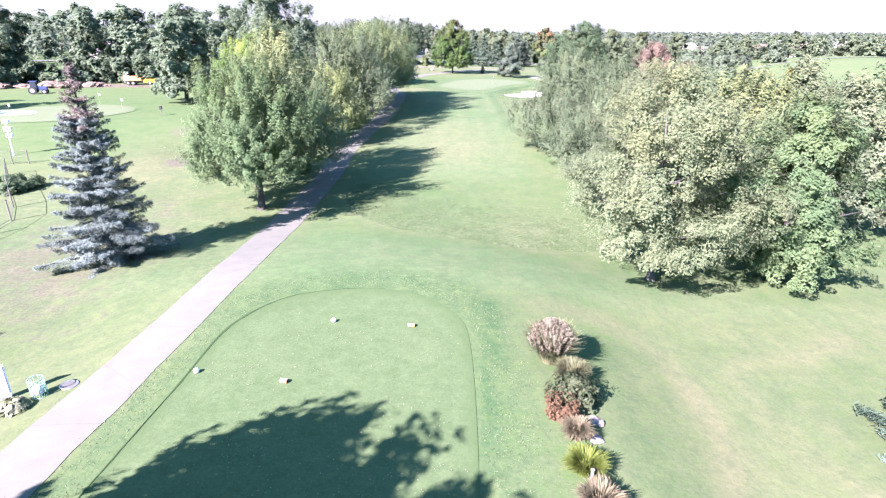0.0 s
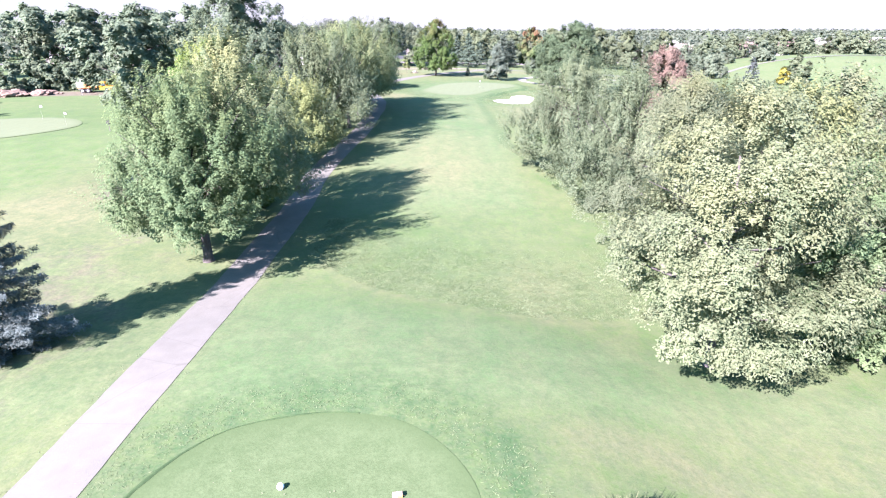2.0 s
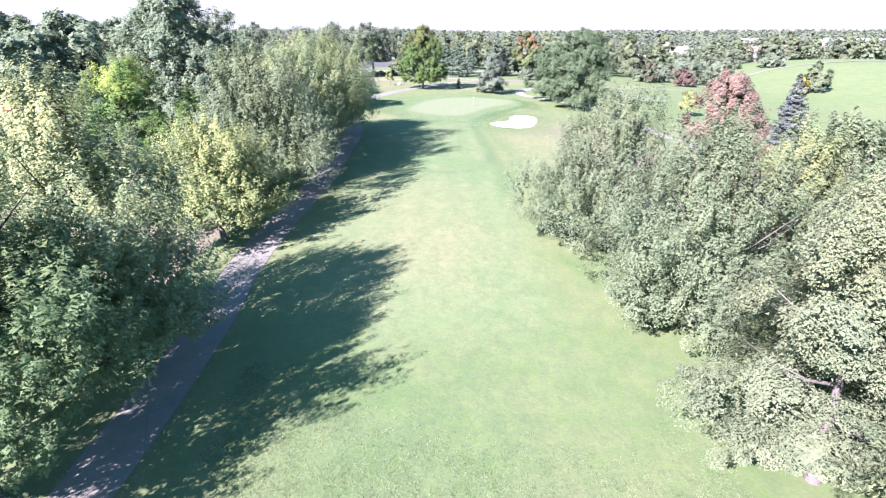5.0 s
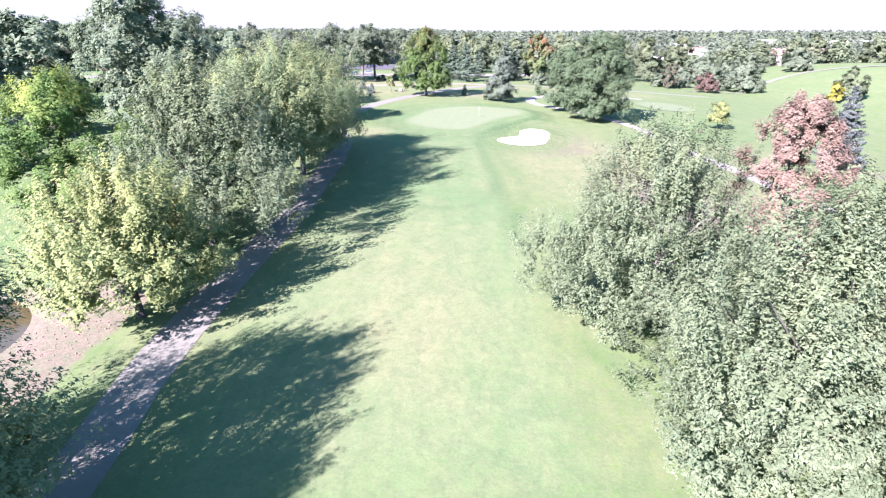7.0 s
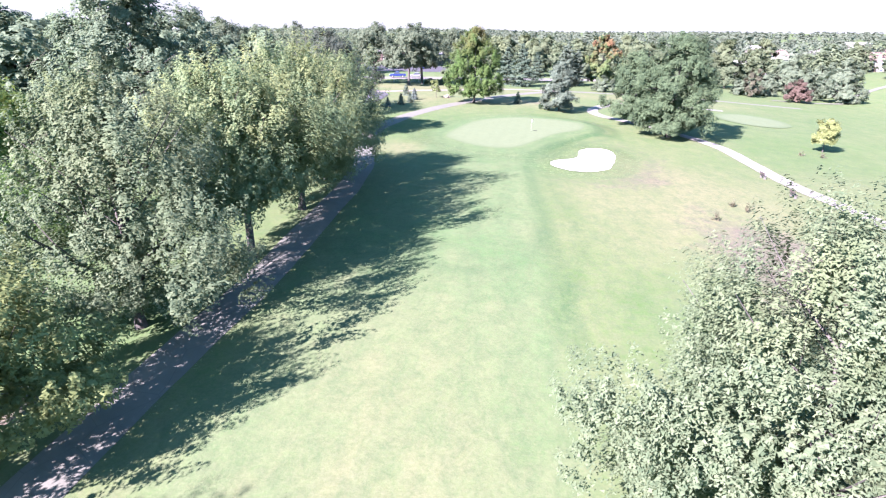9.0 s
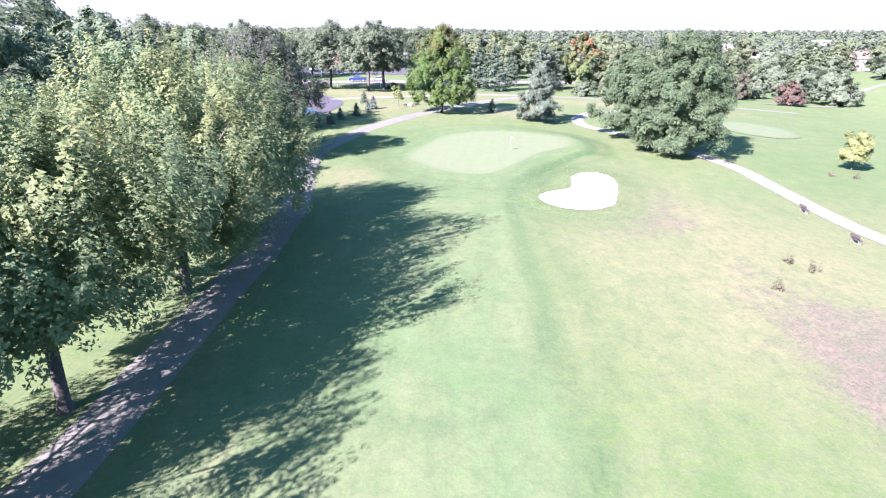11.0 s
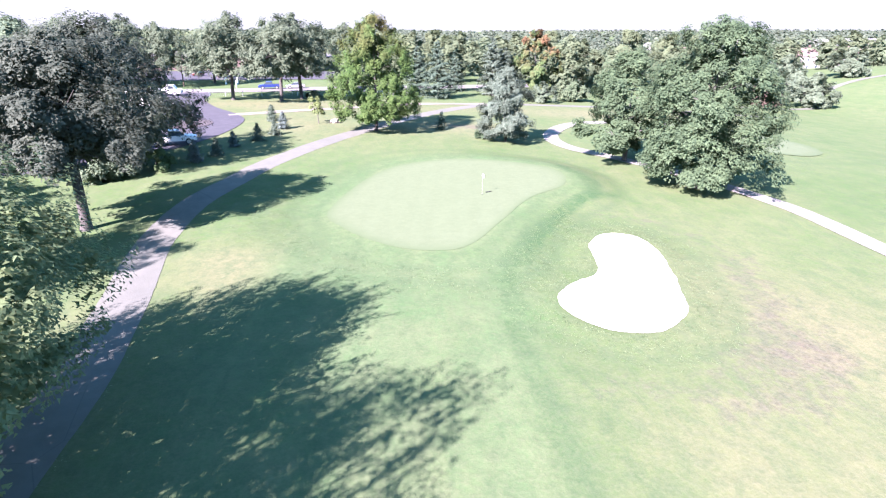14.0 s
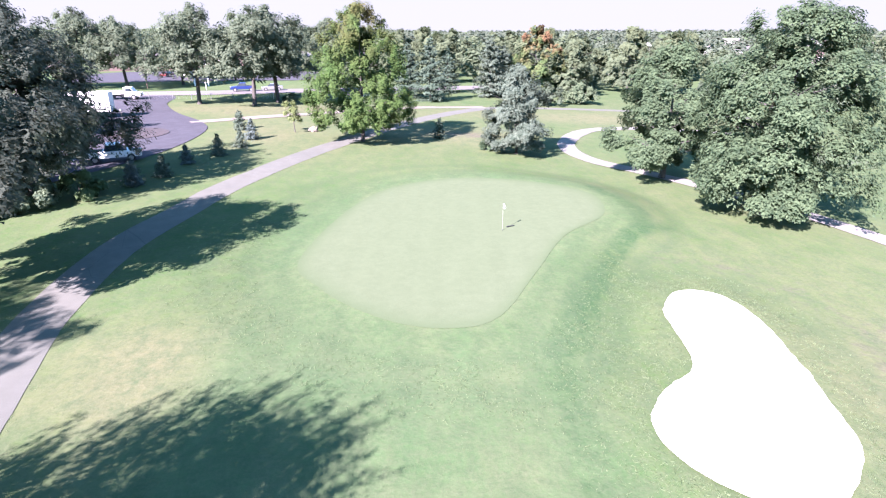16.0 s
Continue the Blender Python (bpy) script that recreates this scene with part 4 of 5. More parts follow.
far_lime = tree("light_green_tree", "tall light green tree beyond the course", "tree", 78, 292, 18.5, 7.6, 2.0, "round", LEAF_FAR_HAZE, 173, 190, 76, 0.28, 0.32, lobes=0.24)
far_spruce = conifer("spruce_tree", "broad green spruce tree with drooping branches", 15, 247, 13.2, 4.9, NEEDLE_GREEN, 175, 0.75, 0.4, 0.55, 0.05)
pine2 = conifer("pine_tree", "soft grey-green pine tree behind the green", 30, 259, 13.0, 4.6, NEEDLE_PINE, 177, 0.7, 0.42, 0.6, 0.1, power=0.5)


def plant(proto, x, y, size, turn, label=""):
    m = pose(x, y, lie1(x, y) - 0.05, 0, 0, turn) @ Matrix.Diagonal((size, size, size * (0.94 + 0.12 * ((turn * 7) % 10) / 10), 1))
    return tagged(copy_thing(proto, m), label)


for x, y, s, a in ((-18.5, 234, 1.04, 40), (-15.2, 238.5, 1.06, 160), (-47, 292, 0.9, 80), (-9, 296, 1.0, 250), (-74, 262, 1.0, 300), (-52, 264, 0.95, 190), (-63, 268, 1.0, 55), (-43, 275, 0.9, 330), (-60, 205, 1.05, 20), (-70, 226, 1.1, 120)):
    plant(far_oak, x, y, s, a)
for x, y, s, a in ((-52, 117, 0.92, 30), (-46, 152, 0.88, 90), (-43, 170, 0.8, 200), (-88, 166, 1.06, 10), (-76, 172, 1.0, 130), (-104, 172, 1.08, 60), (-118, 160, 1.05, 150),
                   (-134, 172, 1.1, 220), (-98, 188, 1.0, 280), (-66, 182, 1.05, 330), (-54, 178, 0.95, 75), (-112, 146, 0.9, 110), (-128, 140, 1.0, 45), (-110, 92, 1.2, 15), (-99, 86, 1.15, 205), (-46, 196, 0.85, 270)):
    plant(far_dark, x, y, s, a)
for x, y, s, a in ((52, 268, 0.86, 50), (66, 300, 1.0, 130), (92, 318, 1.06, 20), (40, 300, 1.0, 270), (22, 296, 0.95, 200), (110, 340, 1.1, 310), (2, 300, 1.0, 10), (128, 352, 1.0, 70),
                   (30, 330, 1.05, 160), (54, 340, 1.1, 240), (-24, 330, 1.0, 300), (78, 350, 1.0, 30), (12, 340, 1.0, 90), (-6, 262, 0.8, 110), (182, 338, 0.9, 40), (198, 346, 1.0, 210), (214, 352, 0.85, 95), (228, 344, 1.0, 300), (246, 350, 1.05, 20), (262, 338, 0.9, 170), (172, 350, 0.95, 260)):
    plant(far_round, x, y, s, a)
for x, y, s, a in ((110, 268, 0.95, 30), (124, 276, 1.05, 100), (92, 271, 0.72, 160), (101, 276, 0.78, 280), (132, 300, 1.0, 210), (150, 318, 1.05, 20), (164, 305, 1.1, 330), (118, 300, 1.1, 120), (142, 345, 1.2, 60), (40, 246, 0.55, 200)):
    plant(far_grey, x, y, s, a)
for x, y, s, a in ((96, 300, 1.05, 40), (140, 372, 1.1, 150), (62, 322, 1.0, 270), (20, 318, 0.9, 80)):
    plant(far_lime, x, y, s, a)
plant(far_round, 137.5, 232, 0.72, 140, "round dark green tree on the open slope")
tree("yellow_tree", "narrow yellow-green tree on the open slope", "tree", 131.2, 229.3, 6.4, 2.4, 0.6, "round", LEAF_BRIGHT, 185, 90, 60, 0.2, 0.15)
plant(far_spruce, 10.5, 252, 0.95, 70, "broad dark blue-green spruce tree")
plant(far_spruce, 21, 266, 0.8, 200)
plant(pine2, 33.5, 262, 0.9, 140)
tree("brown_tree", "narrow bronze-green tree beyond the far green", "tree", 92.5, 266, 9.6, 3.2, 0.8, "ovate", LEAF_BRONZE, 181, 110, 70, 0.18, 0.2)

SAPLINGS = "young spruces beside the parking lot"
for i, (x, y, h, blue) in enumerate(((-18.7, 177.8, 2.4, 1), (-17.1, 180.9, 2.0, 0), (-16.4, 186, 1.9, 1), (-14.1, 190, 2.2, 0), (-12.7, 194.6, 2.0, 0), (-12.4, 199.7, 2.4, 1), (-15.4, 207, 2.6, 0))):
    conifer("young_spruce", "young silver-blue spruce on mown grass" if blue else "young green spruce on mown grass", x, y, h * 1.08, h * 0.5, NEEDLE_TEAL if blue else NEEDLE_DUSKY, 190 + i, 0.17, 0.09, 3.6, group=SAPLINGS)


def shrub(name, label, x, y, w, h, material, seed, tufts=60, per=55, leaf=0.08, dz=0.0):
    e = empty(name, pose(x, y, lie1(x, y) + dz, 0, 0, seed * 40), label, "shrub")
    part("foliage", crown_mesh("foliage", seed, h, w, 0.05, "round", tufts, per, leaf, material, 0.1, 0.15), material, e)
    v, f = join([tube([(0.1 * math.cos(a), 0.1 * math.sin(a), -0.1), (0.5 * w * math.cos(a), 0.5 * w * math.sin(a), h * 0.6)], [0.04, 0.012], 5) for a in (0, 1.3, 2.6, 3.9, 5.2)])
    part("stems", raw_mesh("stems", v, f, None), BARK, e)
    return e


for i, (x, y, w, h) in enumerate(((-104, 150, 4.4, 6), (-98, 153, 4.6, 7.2), (-92, 156.5, 4.6, 6.8), (-86.5, 159, 4.4, 7.0), (-81, 162, 4.4, 6.6), (-76, 165, 4.0, 6.0), (-110, 148, 4.4, 6.4))):
    shrub("hedge_shrub", "tall dark green shrub along the course edge", x, y, w, h, LEAF_DARK, 210 + i, 80, 44, 0.28)
shrub("shrub", "low green shrub inside the wire fence", -44.5, 57.5, 2.4, 1.6, LEAF_GREEN, 215, 70, 60, 0.12)
shrub("shrub", "dark green shrub at the foot of the pine", 17.7, 195.4, 1.2, 1.9, LEAF_GREEN, 221, 50, 50, 0.1)
shrub("shrub", "dark evergreen shrub in tree shade", -25.6, 170.0, 2.2, 2.6, LEAF_DARK, 223, 70, 50, 0.12)
shrub("shrub", "sunlit green shrub below the oak", -21.6, 174.6, 1.6, 2.6, LEAF_ASH, 225, 60, 50, 0.12)
shrub("shrub", "bushy dark shrub below the oak", -23.6, 172.4, 2.0, 2.4, LEAF_DARK, 227, 60, 50, 0.12)
shrub("shrub", "low fresh green shrub beside the shaded path", -17.4, 66.8, 2.4, 1.3, LEAF_MAPLE, 229, 70, 55, 0.11)
shrub("shrub", "low bush beside the fence under oaks", -12.5, 240.5, 1.6, 1.6, LEAF_DARK, 231, 50, 45, 0.16)
shrub("shrub", "low bush beside the fence under oaks", -8.5, 240.8, 1.8, 1.9, LEAF_DARK, 233, 50, 45, 0.16)
for i, (x, y, w) in enumerate(((28.9, 120.4, 0.5), (32.6, 126, 0.6), (33.6, 124.2, 0.45), (60.5, 160.5, 1.0), (57.5, 161.2, 0.9))):
    shrub("weed_clump", "scrubby pale weeds in dry rough grass", x, y, w * 0.8, w * 0.5, WEED, 235 + i, 16, 40, 0.03)


def far_woods(name, label, material, seed, rows, leaf):
    """Woods too far off to count: joined clumps of foliage."""
    rng = np.random.default_rng(seed)
    P, N = [], []
    for x, y, h, r, n in rows:
        u = rng.beta(1.3, 1.1, n)
        az = rng.uniform(0, 6.283, n)
        pr = np.interp(u, *PROFILE["round"]) * (1 + 0.18 * np.sin(3 * az + x))
        o = np.stack([np.cos(az), np.sin(az), np.zeros(n)], 1)
        p = o * (r * pr * rng.uniform(0.7, 1, n))[:, None] + rng.normal(0, 0.3, (n, 3))
        p[:, 2] = h * 0.1 + u * h * 0.9
        p += np.array([x, y, lie1(x, y)])
        P.append(p)
        N.append(0.75 * o * (1 - 0.6 * u)[:, None] + np.array([0, 0, 1.0]) * (0.25 + 0.75 * u)[:, None] + rng.normal(0, 0.18, (n, 3)))
    v, q = leaves(np.concatenate(P), np.concatenate(N), leaf, 0.8, rng, True)
    tagged(new(name, raw_mesh(name, v, q, material)), label, "woods", kind="stuff")


def wood_rows(seed, count, near_by, far_by, n, lo, hi, keep):
    rng = np.random.default_rng(seed)
    rows = []
    while len(rows) < count:
        a = radians(rng.uniform(-62, 56))
        d = math.sqrt(rng.uniform(near_by ** 2, far_by ** 2))
        x, y = d * math.sin(a), d * math.cos(a)
        if keep(x, y):
            h = rng.uniform(lo, hi)
            rows.append((x, y, h, h * rng.uniform(0.38, 0.55), n))
    return rows


def wooded(x, y):
    if y < 262 or (x > 20 and y < 300) or (-130 < x < 4 and y < 335) or (-70 < x < -15 and y < 400):
        return False
    if x > 85 and y < 340 and x < 330:
        return False
    if 120 < x < 185 and 380 < y < 480:
        return False
    return True


def grove(x, y):
    return wooded(x, y) and noise.noise(Vector((x * 0.008, y * 0.008, 3))) > -0.12


far_woods("woods", "dense mixed woods beyond the golf course", LEAF_FAR_HAZE, 301, wood_rows(301, 300, 290, 520, 320, 9, 15, wooded), 0.75)
far_woods("woods", "dark woods among the houses", LEAF_FAR_DARK_HAZE, 303, wood_rows(303, 620, 420, 1000, 180, 10, 16, grove), 1.25)
far_woods("woods", "distant wooded skyline", LEAF_FAR_DARK_HAZE, 305, wood_rows(305, 1500, 900, 2600, 48, 11, 18, wooded), 3.1)
far_woods("woods", "woods at the side of the course", LEAF_FAR_DARK_HAZE, 307, [(x, y, 15 + (i * 7) % 6, 6.5, 150) for i, (x, y) in enumerate([(-150 - 14 * k, 120 + 26 * j + 5 * (k % 3)) for k in range(9) for j in range(8)])], 1.0)

# ---------------------------------------------------------------- practice green, pond and dirt
PRACTICE = spline([(-79, 95), (-70, 92), (-61, 95), (-56, 103), (-60, 110), (-68, 112), (-78, 108), (-85, 101)], 0.8, True)
SAND_LEFT = spline([(-90, 98), (-80, 97), (-72, 100), (-74, 103), (-84, 104), (-92, 103)], 0.6, True)
FAR_GREEN = spline([(72.5, 199.1), (70.3, 206.2), (65.0, 209.1), (59.7, 206.2), (57.5, 199.1), (59.7, 192.1), (65.0, 189.1), (70.3, 192.1)], 0.8, True)
POND = spline([(-38, 80), (-34, 73.5), (-28, 72.5), (-23.6, 76), (-23, 80.5), (-26, 85.5), (-33, 87)], 0.8, True)
patch("practice_green", PRACTICE, 0.06, TURF_GREEN, "pale mown practice green", "putting green", 8)
patch("far_putting_green", FAR_GREEN, 0.08, TURF_GREEN, "pale mown green across the course", "putting green", 4)
patch("practice_bunker", SAND_LEFT, 0.08, SAND, "pale sand bunker beside the practice green", "bunker", 6)


def flat_patch(name, line, z, material, label, category):
    bm = bmesh.new()
    bm.faces.new([bm.verts.new((p[0], p[1], z)) for p in line])
    bmesh.ops.triangulate(bm, faces=bm.faces[:])
    me = bpy.data.meshes.new(name)
    bm.to_mesh(me)
    bm.free()
    me.materials.append(material)
    return tagged(new(name, me), label, category, kind="structure")


flat_patch("pond", POND, lie1(-23.2, 79.5) - 0.12, WATER, "still brown pond water", "pond")


def stone(name, label, x, y, s, material=None, seed=1, flat=0.7, group="", category="boulder"):
    bm = bmesh.new()
    bmesh.ops.create_icosphere(bm, subdivisions=3, radius=1)
    for v in bm.verts:
        k = 1 + 0.45 * noise.noise(v.co * 1.6 + Vector((seed, 0, 0))) + 0.2 * noise.noise(v.co * 4 + Vector((seed, 5, 0))) + 0.12 * noise.noise(v.co * 9 + Vector((seed, 9, 0)))
        v.co = Vector((v.co.x * k * s, v.co.y * k * s * 0.8, v.co.z * k * s * flat))
    ob = part(name, bm, material or ROCK, None, at=pose(x, y, lie1(x, y) + s * flat * 0.35, 0, 0, seed * 50))
    return tagged(ob, label, category, group)


stone("boulder", "pale rounded boulder beside the path", -5.2, 206.4, 0.75, None, 4)
rng = np.random.default_rng(19)
for i in range(26):
    stone("dirt_mound", "heap of pinkish bare earth", -118 + 1.25 * i + rng.normal(0, 0.9), 139.6 + 0.36 * i + rng.normal(0, 1.5), rng.uniform(1.0, 2.6), DIRT, 11 + i, rng.uniform(0.3, 0.55), "earth heaps", "earth heap")
rng = np.random.default_rng(9)
v, f = [], []
for i in range(420):
    x, y = rng.uniform(-26, -17), rng.uniform(70, 86)
    if x > -18.2 - 0.25 * (80 - y) * (y < 80) + 1.2 or math.hypot((x + 30) / 7, (y - 80) / 7.5) < 1:
        continue
    s = rng.uniform(0.03, 0.09)
    c = np.array([x, y, lie1(x, y) + s * 0.3])
    o = len(v)
    v += [tuple(c + s * np.array(d) * rng.uniform(0.6, 1.3)) for d in ((1, 0, 0), (0, 1, 0), (-1, 0, 0), (0, -1, 0), (0, 0, .8), (0, 0, -.8))]
    f += [(o + a, o + b, o + e) for a, b, e in ((0, 1, 4), (1, 2, 4), (2, 3, 4), (3, 0, 4), (1, 0, 5), (2, 1, 5), (3, 2, 5), (0, 3, 5))]
tagged(new("clods", raw_mesh("clods", v, f, DIRT)), "loose clods and stones on the bare bank", "clods", kind="stuff")


# ---------------------------------------------------------------- flags, posts, fence
def flagstick(x, y, h, label, lift=0.06, cloth=None, furled=False):
    e = empty("flagstick", pose(x, y, lie1(x, y) + lift - 0.02), label, "flagstick")
    part("pole", cyl(0.009, h, 8), plain("pole_paint", (0.24, 0.26, 0.22), 0.5), e)
    part("cup", cyl(0.055, 0.03, 14), BLACK, e)
    bm = bmesh.new()
    w = 0.16 if furled else 0.34
    grid = [[bm.verts.new((0.02 + w * i / 6, 0.05 * math.sin(i * 1.3) * i / 6, h - 0.02 - 0.36 * j / 3 - (0.10 if furled else 0.03) * i / 6)) for j in range(4)] for i in range(7)]
    for i in range(6):
        for j in range(3):
            bm.faces.new((grid[i][j], grid[i + 1][j], grid[i + 1][j + 1], grid[i][j + 1]))
    bmesh.ops.solidify(bm, geom=bm.faces[:], thickness=0.006)
    part("flag", bm, cloth or WHITE, e)
    return e


flagstick(12.75, 164.6, 2.1, "white flagstick with pale flag on the green", furled=True)
flagstick(-65.8, 110.5, 2.3, "white flagstick on the practice green")
flagstick(-72.5, 96.0, 2.3, "white flagstick with flag on the practice green")
flagstick(-58, 104, 2.1, "thin white flagstick on the practice green")
bm = bmesh.new()
for i in range(7):
    box(bm, -0.32 + 0.1 * i, 0.03 * math.sin(i), 0.035, 0.13, 0.1 - 0.008 * i, 0.05, 0.01)
tagged(part("flag_lever", bm, BLACK, None, at=pose(13.55, 165.3, lie1(13.55, 165.3) + 0.06, 0, 0, 25)), "small dark bundle lying on the green", "bundle")


def post(name, label, x, y, h, r, material, top=None, category="post", group=""):
    e = empty(name, pose(x, y, lie1(x, y) - 0.05), label, category, group)
    part("shaft", cyl(r, h, 8, r * 0.85), material, e)
    if top:
        part("cap", boxes(top, bevel=0.01), BLACK, e)
    return e


BENCH_WOOD = plain("bench_wood", (0.045, 0.038, 0.034), 0.8, 0, 0.3, 5)
for x, y in ((44.6, 142), (43.9, 132.2)):
    e = empty("bench", pose(x - 1.7, y, lie1(x - 1.7, y) - 0.02, 0, 0, 92), "small dark wooden bench beside the path", "bench", "benches beside the path")
    part("seat", boxes((0, 0, 0.45, 1.3, 0.36, 0.06), bevel=0.01), BENCH_WOOD, e)
    part("backrest", boxes((0, 0.2, 0.75, 1.3, 0.05, 0.3), bevel=0.01), BENCH_WOOD, e)
    for sx in (-0.5, 0.5):
        part("leg", boxes((sx, 0, 0.22, 0.07, 0.34, 0.44), bevel=0.01), DARK_STEEL, e)
post("ball_washer", "green ball washer post beside practice green", -48.9, 99.6, 1.5, 0.06, DARK_STEEL, (0, 0, 1.4, 0.4, 0.4, 0.55), "ball washer")
e = empty("weather_mast", pose(-55.0, 72, lie1(-55, 72) - 0.05), "white mast with white boxes beside the fence", "mast")
part("pole", cyl(0.09, 4.6, 10, 0.06), WHITE, e)
for z, s in ((2.6, 0.8), (3.4, 1.0), (4.3, 0.8)):
    part("housing", boxes((0.1, 0, z, s * 0.9, 0.4, s * 0.55), bevel=0.05), WHITE, e)
post("notice_sign", "white square sign on a post beside bare earth", -79.8, 147, 1.9, 0.05, STEEL, None, "sign")
part("board", boxes((-79.8, 146.9, lie1(-79.8, 147) + 2.3, 1.3, 0.06, 1.1), bevel=0.02), WHITE, bpy.data.objects["notice_sign"]).matrix_parent_inverse = bpy.data.objects["notice_sign"].matrix_basis.inverted()


def fence(name, label, line, gap, h, post_mat, rails, mesh_wires=True):
    """Posts, rails and wires, each post and rail a part."""
    pts = spline(line, gap)
    e = empty(name, Matrix.Identity(4), label, "fence")
    proto = None
    for p in pts:
        if proto is None:
            proto = bpy.data.meshes.new("post")
            bm = cyl(0.06, h + 0.3, 8)
            bm.to_mesh(proto)
            bm.free()
            proto.materials.append(post_mat)
        part("post", proto, None, e, at=pose(p[0], p[1], lie1(*p) - 0.3))
    for z in rails:
        v, f = tube([(p[0], p[1], lie1(*p) + z) for p in pts], [0.02] * len(pts), 4)
        part("rail", raw_mesh("rail", v, f, None, True), post_mat, e)
    if mesh_wires:
        pieces = []
        for a, b in zip(pts[:-1], pts[1:]):
            za, zb = lie1(*a), lie1(*b)
            for i in range(8):
                for s in (0, 1):
                    t0, t1 = i / 8, (i + 1) / 8
                    lo, hi = (0.1, h) if s == 0 else (h, 0.1)
                    q0, q1 = a + (b - a) * t0, a + (b - a) * t1
                    pieces.append(tube([(q0[0], q0[1], za + lo), (q1[0], q1[1], zb + hi)], [0.004] * 2, 3))
        v, f = join(pieces)
        part("wire", raw_mesh("wire", v, f, None), post_mat, e)
    return e


fence("wire_fence", "sagging wire fence with weathered steel posts", [(-37.2, 41), (-37.9, 47.7), (-43.5, 55.3), (-49.2, 62.9)], 8.0, 1.9, DARK_STEEL, (1.9, 0.15))
fence("gate_fence", "short wire gate with dark steel posts", [(-53.5, 67.0), (-50.3, 68.0)], 1.6, 1.7, DARK_STEEL, (1.6, 0.9))
fence("chain_fence", "low grey chain-link fence along the road", [(-60, 243.5), (-40, 243), (-32, 242.6), (-20, 243.5), (-6, 245.5), (10, 250)], 3.2, 1.25, STEEL, (1.25,))

# ---------------------------------------------------------------- tee furniture and planting
PALE_WOOD = plain("pale_wood", (0.230, 0.190, 0.150), 0.7, 0, 0.3, 12, 0.3)


def tee_marker(x, y, a, label):
    e = empty("tee_marker", pose(x, y, 2.045, 0, 0, a), label, "tee marker", "tee markers")
    part("block", boxes((0, 0, 0.07, 0.36, 0.18, 0.14), bevel=0.02), PALE_WOOD, e)
    part("panel", boxes((0.08, -0.093, 0.07, 0.18, 0.012, 0.11), bevel=0.004), ORANGE, e)
    part("end_cap", boxes((0.186, 0, 0.07, 0.014, 0.14, 0.1), bevel=0.004), BLACK, e)


tee_marker(-6.6, 21.7, -12, "pale wooden tee marker block with an orange face")
tee_marker(-1.3, 26.8, 8, "pale wooden tee marker block with an orange face")
for x, y in ((-10.75, 22.4), (-5.45, 27.25)):
    bm = bmesh.new()
    bmesh.ops.create_uvsphere(bm, u_segments=16, v_segments=10, radius=0.13)
    e = empty("yardage_marker", pose(x, y, 2.05), "small white dome marker on the tee", "tee marker", "dome markers")
    part("dome", bm, WHITE, e, at=(0, 0, 0.08))
    part("spike", cyl(0.02, 0.12, 8), STEEL, e, at=(0, 0, -0.06))
rng = np.random.default_rng(12)
n = 620
c = np.array([(-6.5, 17.5), (-5.5, 25.8), (-2.0, 19.0), (-8.6, 22.5), (-1.2, 24.5), (0, 16), (-4, 15.6)])[rng.integers(0, 7, n)]
p = c + rng.normal(0, 1, (n, 2)) * np.array([1.6, 1.1])
p = p[(to_line(p[:, 0], p[:, 1], TEE, True) < -0.3)]
P = np.column_stack([p, np.full(len(p), 2.07)])
v, f = leaves(P, np.array([0, 0, 1.0]) + rng.normal(0, 0.25, P.shape), 0.023, 0.6, rng)
tagged(new("fallen_leaves", raw_mesh("fallen_leaves", v, f, plain("dry_leaf", (0.240, 0.210, 0.160), 0.8, 0, 0.4, 9))), "pale fallen leaves and divots scattered on turf", "fallen leaves", kind="stuff")


def blades(seed, n, h, spread, lean, width, up=0.0):
    """Arching grass blades from one root: vertices and quads."""
    rng = np.random.default_rng(seed)
    az, out = rng.uniform(0, 6.283, n), rng.uniform(0.15, 1, n) ** 0.7
    hh = h * rng.uniform(0.65, 1.05, n)
    root = np.column_stack([np.cos(az), np.sin(az)]) * (rng.uniform(0, 0.35, n) * spread)[:, None]
    d = np.column_stack([np.cos(az + rng.normal(0, .4, n)), np.sin(az + rng.normal(0, .4, n))])
    side = np.column_stack([-d[:, 1], d[:, 0]])
    V = []
    for s, w in ((0, 1), (0.4, 0.9), (0.75, 0.6), (1, 0.12)):
        q = root + d * (spread * out * s ** 1.6)[:, None]
        z = hh * (s - lean * out * s ** 3)
        for k in (-1, 1):
            V.append(np.column_stack([q + side * (k * width * w), z]))
    V = np.stack(V, 1)
    i = np.arange(n)[:, None] * 8
    F = np.concatenate([i + np.array([[a, a + 1, a + 3, a + 2]]) for a in (0, 2, 4)])
    return V.reshape(-1, 3), F


